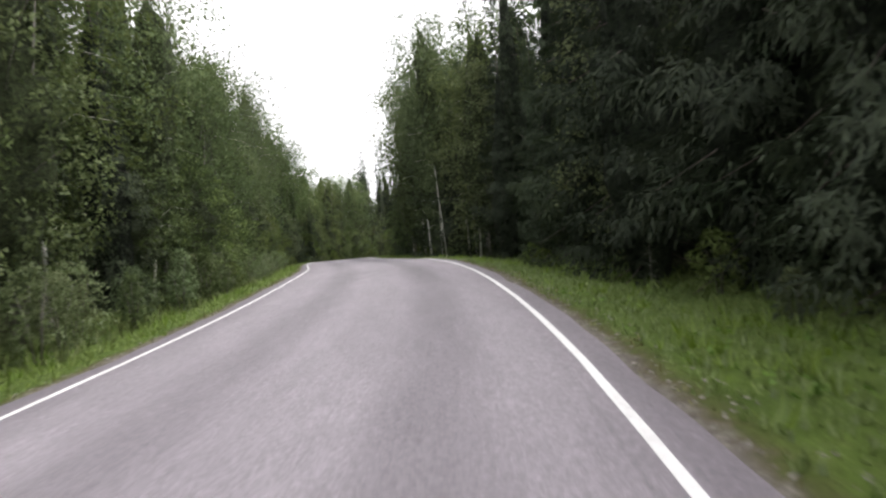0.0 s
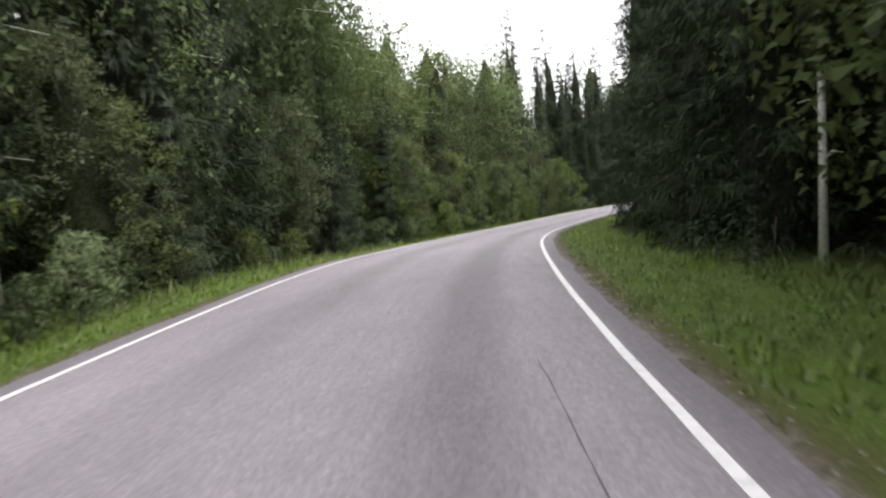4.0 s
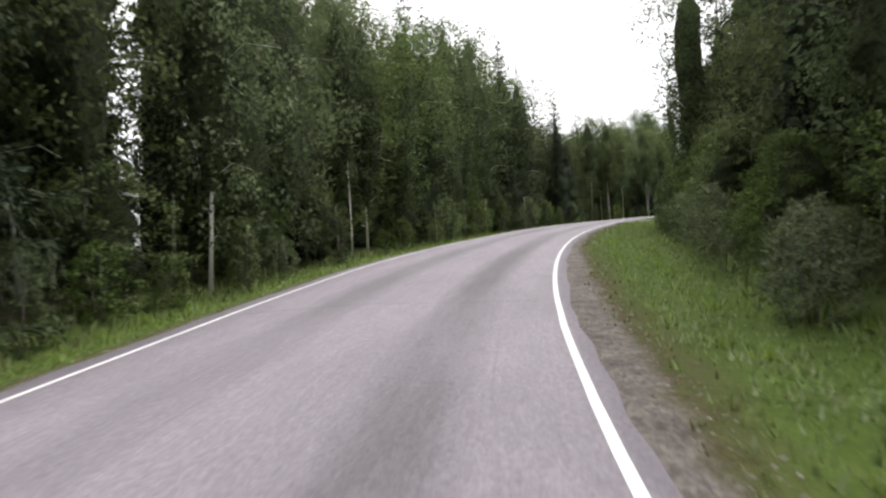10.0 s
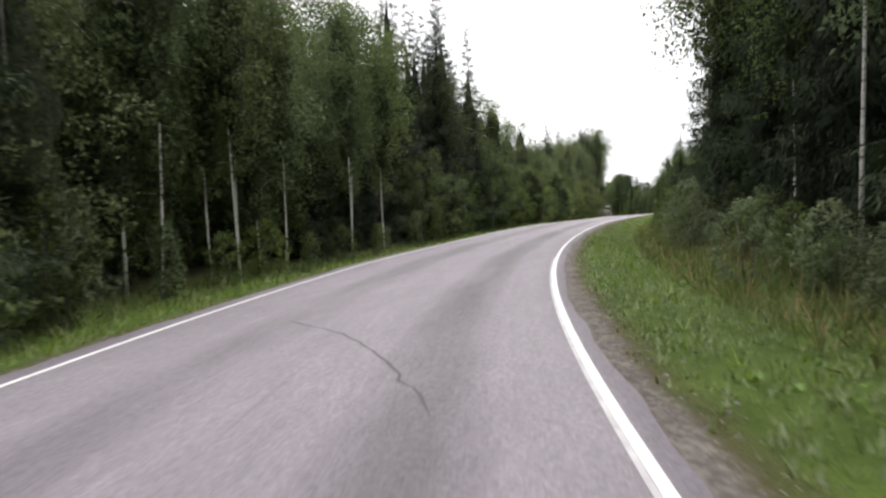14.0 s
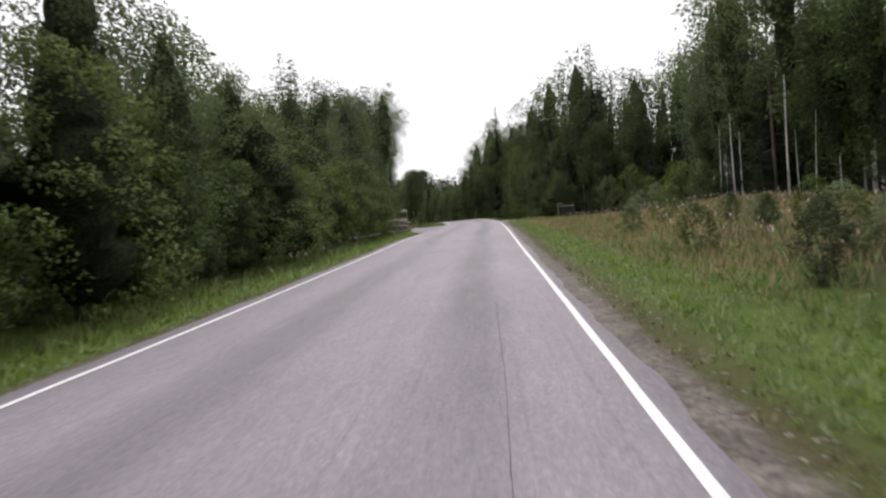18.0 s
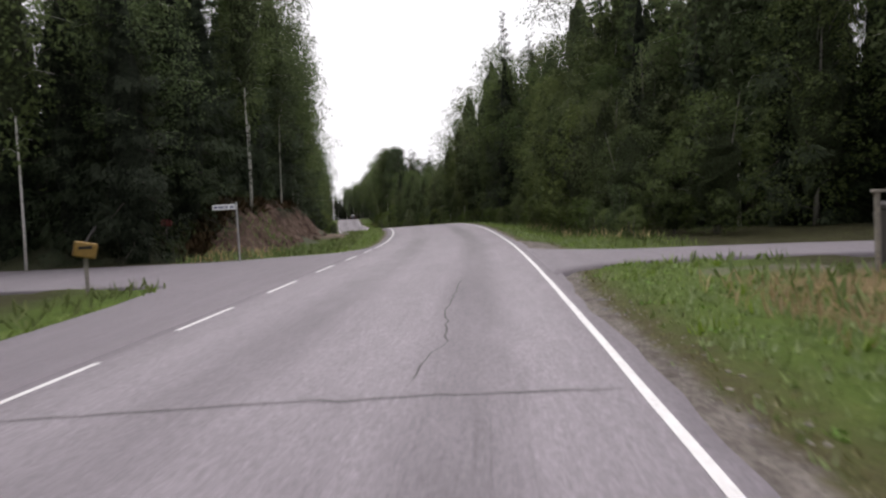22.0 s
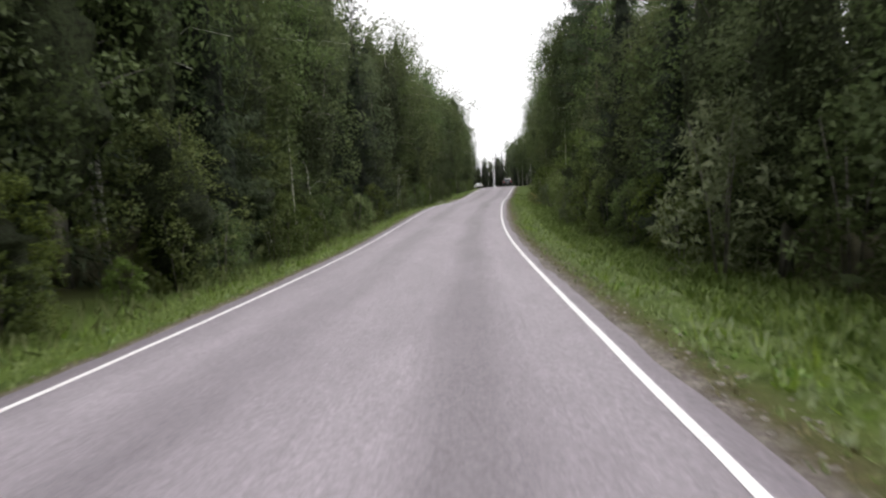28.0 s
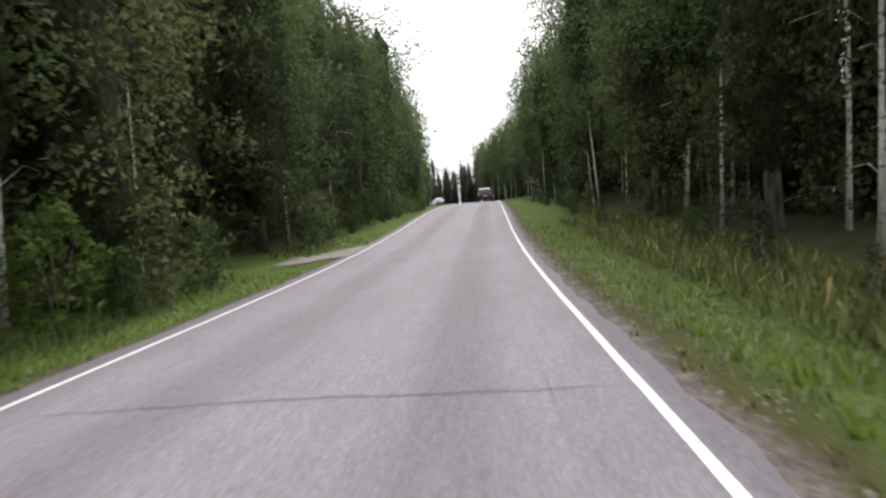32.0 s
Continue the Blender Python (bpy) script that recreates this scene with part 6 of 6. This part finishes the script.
# ---- signs, box, shelter ----
STEEL = plain_material("galvanised_steel", (0.42, 0.43, 0.44), 0.45, 0.8)
SIGN_WHITE = plain_material("white_sign_face", (0.72, 0.74, 0.76), 0.5, 0, 0.04)
SIGN_INK = plain_material("sign_ink", (0.05, 0.07, 0.16), 0.6)
YELLOW = plain_material("faded_yellow_plastic", (0.24, 0.145, 0.03), 0.6)
DARK_WOOD = plain_material("dark_stained_boards", (0.024, 0.021, 0.020), 0.95, 0, 0.3)
GREY_WOOD = plain_material("weathered_grey_wood", (0.23, 0.21, 0.19), 0.85, 0, 0.3)


def cyl(bm, r, h, at=(0, 0, 0), turn=(0, 0, 0), n=12, r2=None):
    made = bmesh.ops.create_cone(bm, cap_ends=True, segments=n, radius1=r, radius2=r if r2 is None else r2, depth=h)["verts"]
    bmesh.ops.transform(bm, matrix=pose(*at, *turn), verts=made)
    return bm


ob = thing("street_name_sign", place_on(286.2, -6.9, 8), "white road name blade on a thin grey post", "sign")
part("post", cyl(bmesh.new(), 0.03, 2.2, (0, 0, 1.10)), STEEL, ob)
blade = part("blade", box(bmesh.new(), (0.8, 0.03, 0.18), (-0.41, 0, 2.06), 0.008), SIGN_WHITE, ob, "white blade")
for i, w in enumerate((0.12, 0.17, 0.10, 0.12)):
    part("lettering_bar", box(bmesh.new(), (w, 0.004, 0.06), (-0.70 + 0.18 * i, -0.0175, 2.06)), SIGN_INK, blade, "dark bar of lettering")
part("clamp", box(bmesh.new(), (0.07, 0.07, 0.12), (0, 0, 2.06), 0.01), STEEL, ob)
part("post_cap", cyl(bmesh.new(), 0.034, 0.03, (0, 0, 2.21)), STEEL, ob)

ob = thing("letter_box", place_on(277.0, -7.0, 35), "weathered yellow roadside letter box with its lid raised", "letter box")
part("post", box(bmesh.new(), (0.08, 0.08, 0.85), (0, 0, 0.42), 0.01), GREY_WOOD, ob, "grey wooden post")
part("body", box(bmesh.new(), (0.44, 0.34, 0.34), (0, 0, 0.95), 0.04, Matrix.Rotation(radians(12), 4, 'Y')), YELLOW, ob)
part("lid", box(bmesh.new(), (0.46, 0.36, 0.03), (0.12, 0.08, 1.24), 0.01, Matrix.Rotation(radians(-58), 4, 'Y')), DARK_WOOD, ob, "dark raised lid")
part("slot_plate", box(bmesh.new(), (0.26, 0.012, 0.06), (0.0, -0.178, 1.0), 0.004), DARK_WOOD, ob, "dark slot on the front")

ob = thing("waste_bin", place_on(274.3, 8.5, -14), "dark box-shaped waste bin with a lid on the meadow's edge", "waste bin")
part("body", box(bmesh.new(), (1.1, 0.8, 0.98), (0, 0, 0.55), 0.04), DARK_WOOD, ob)
part("lid", box(bmesh.new(), (1.18, 0.9, 0.07), (0, 0, 1.08), 0.02, Matrix.Rotation(radians(5), 4, 'X')), DARK_WOOD, ob, "slightly sloping dark lid")
for x in (-0.33, 0.33):
    part("runner", box(bmesh.new(), (0.09, 0.7, 0.09), (x, 0, 0.045), 0.01), GREY_WOOD, ob)
part("handle", box(bmesh.new(), (0.3, 0.03, 0.03), (0, -0.38, 0.7), 0.008), STEEL, ob)
ob = thing("wooden_post", place_on(274.2, 7.7, -10), "leaning grey post carrying a short board", "post")
part("post", box(bmesh.new(), (0.07, 0.07, 1.3), (0, 0, 0.65), 0.008), GREY_WOOD, ob)
part("board", box(bmesh.new(), (0.42, 0.16, 0.05), (0.14, 0, 1.31), 0.006), GREY_WOOD, ob)

ob = thing("mailbox", place_on(291.4, -11.6, 15), "dark red mailbox on a low wooden stand", "mailbox")
part("box", box(bmesh.new(), (0.42, 0.3, 0.3), (0, 0, 0.75), 0.03), plain_material("dull_red_paint", (0.18, 0.03, 0.03), 0.6), ob)
part("lid", box(bmesh.new(), (0.45, 0.34, 0.03), (0, 0, 0.915), 0.01), DARK_WOOD, ob)
part("stand", box(bmesh.new(), (0.09, 0.09, 0.62), (0, 0, 0.3), 0.01), GREY_WOOD, ob)

# an old fallen trunk on the track under the cutting
ob = log(place_on(316.2, -5.9, 62, 0.05), 1.3, 0.06, 1)
tagged(ob, "short pale broken log lying beside the dirt track", "log")
for i, (s, v, size) in enumerate(((306, -7.5, 0.3), (313.5, -7.4, 0.22), (322, -7.7, 0.26), (318.2, -8.3, 0.36))):
    bm = bmesh.new()
    bmesh.ops.create_icosphere(bm, subdivisions=2, radius=size)
    for q in bm.verts:
        q.co *= 1 + 0.28 * noise.noise(q.co * 2.2 / size * 0.5 + Vector((i * 7, 0, 0)))
        q.co.z *= 0.7
    me = bpy.data.meshes.new("boulder")
    bm.to_mesh(me)
    bm.free()
    me.materials.append(RED_SOIL)
    stone = new("boulder", me)
    p = ground_at(s, v)
    stone.location = (p[0], p[1], p[2] + size * 0.25)
    tagged(stone, "rough stone lying at the foot of the soil bank", "stone", "stones of the cutting")


# ---- cars ahead ----
def car(name, m, paint, label):
    ob = thing(name, m, label, "car", "cars ahead")
    glass, black = plain_material("tinted_glass", (0.02, 0.025, 0.03), 0.1), plain_material("black_rubber", (0.02, 0.02, 0.02), 0.8)
    # side outline, x along the car (front +), z up
    low = [(-2.1, 0.30), (-2.15, 0.62), (-2.12, 0.92), (-1.2, 0.98), (1.0, 0.95), (1.95, 0.78), (2.12, 0.55), (2.08, 0.28)]
    high = [(-2.0, 0.93), (-1.75, 1.36), (-1.2, 1.47), (0.1, 1.45), (0.95, 0.96)]

    def loft(outline, half, top_half):
        bm = bmesh.new()
        zs = [z for _, z in outline]
        rings = []
        for side in (-1, 1):
            rings.append([bm.verts.new((x, side * (half + (top_half - half) * (z - min(zs)) / (max(zs) - min(zs))), z)) for x, z in outline])
        bm.faces.new(rings[0][::-1])
        bm.faces.new(rings[1])
        n = len(outline)
        for i in range(n):
            bm.faces.new((rings[0][i], rings[0][(i + 1) % n], rings[1][(i + 1) % n], rings[1][i]))
        bmesh.ops.recalc_face_normals(bm, faces=bm.faces)
        bmesh.ops.bevel(bm, geom=list(bm.edges), offset=0.05, segments=2, profile=0.5, affect='EDGES')
        return bm

    part("body", loft(low, 0.86, 0.84), paint, ob, smooth=False)
    cabin = part("cabin", loft(high, 0.80, 0.60), paint, ob)
    part("rear_window", box(bmesh.new(), (0.02, 1.15, 0.34), (-1.9, 0, 1.14), 0.005, Matrix.Rotation(radians(30), 4, 'Y')), glass, cabin, "sky-lit rear window")
    part("windscreen", box(bmesh.new(), (0.02, 1.2, 0.46), (0.56, 0, 1.2), 0.005, Matrix.Rotation(radians(-58), 4, 'Y')), glass, cabin)
    for y in (-1, 1):
        part("side_window", box(bmesh.new(), (1.9, 0.02, 0.30), (-0.6, y * 0.735, 1.18), 0.005, Matrix.Rotation(radians(y * 22), 4, 'X')), glass, cabin)
        part("tail_light", box(bmesh.new(), (0.05, 0.26, 0.18), (-2.13, y * 0.66, 0.78), 0.02), plain_material("red_tail_lens", (0.35, 0.02, 0.02), 0.3), ob, "red tail light")
        part("headlight", box(bmesh.new(), (0.06, 0.3, 0.14), (2.06, y * 0.6, 0.66), 0.02), SIGN_WHITE, ob, "clear headlight")
        part("mirror", box(bmesh.new(), (0.12, 0.16, 0.12), (0.55, y * 0.92, 1.0), 0.03), paint, ob)
        for x in (-1.3, 1.32):
            wheel = part("wheel", cyl(bmesh.new(), 0.31, 0.2, (x, y * 0.76, 0.31), (90, 0, 0), 20), black, ob)
            part("rim", cyl(bmesh.new(), 0.19, 0.21, (x, y * 0.765, 0.31), (90, 0, 0), 14), STEEL, wheel, "steel rim")
    part("bumper", box(bmesh.new(), (0.14, 1.66, 0.24), (-2.12, 0, 0.46), 0.04), black, ob)
    part("number_plate", box(bmesh.new(), (0.015, 0.46, 0.11), (-2.2, 0, 0.66), 0.003), SIGN_WHITE, ob, "blank plate")
    return ob


p = on_road(472.0, 1.3)
car("hatchback", pose(p[0], p[1], p[2] + 0.002, 0, 0, math.degrees(heading(472.0)) + 90), plain_material("black_car_paint", (0.02, 0.02, 0.024), 0.25, 0, 0.05), "black hatchback on the road ahead")
p = on_road(545.0, -1.4)
car("hatchback", pose(p[0], p[1], p[2] + 0.002, 0, 0, math.degrees(heading(545.0)) + 90), plain_material("silver_car_paint", (0.55, 0.56, 0.58), 0.3, 0.3, 0.05), "silver hatchback far along the road")
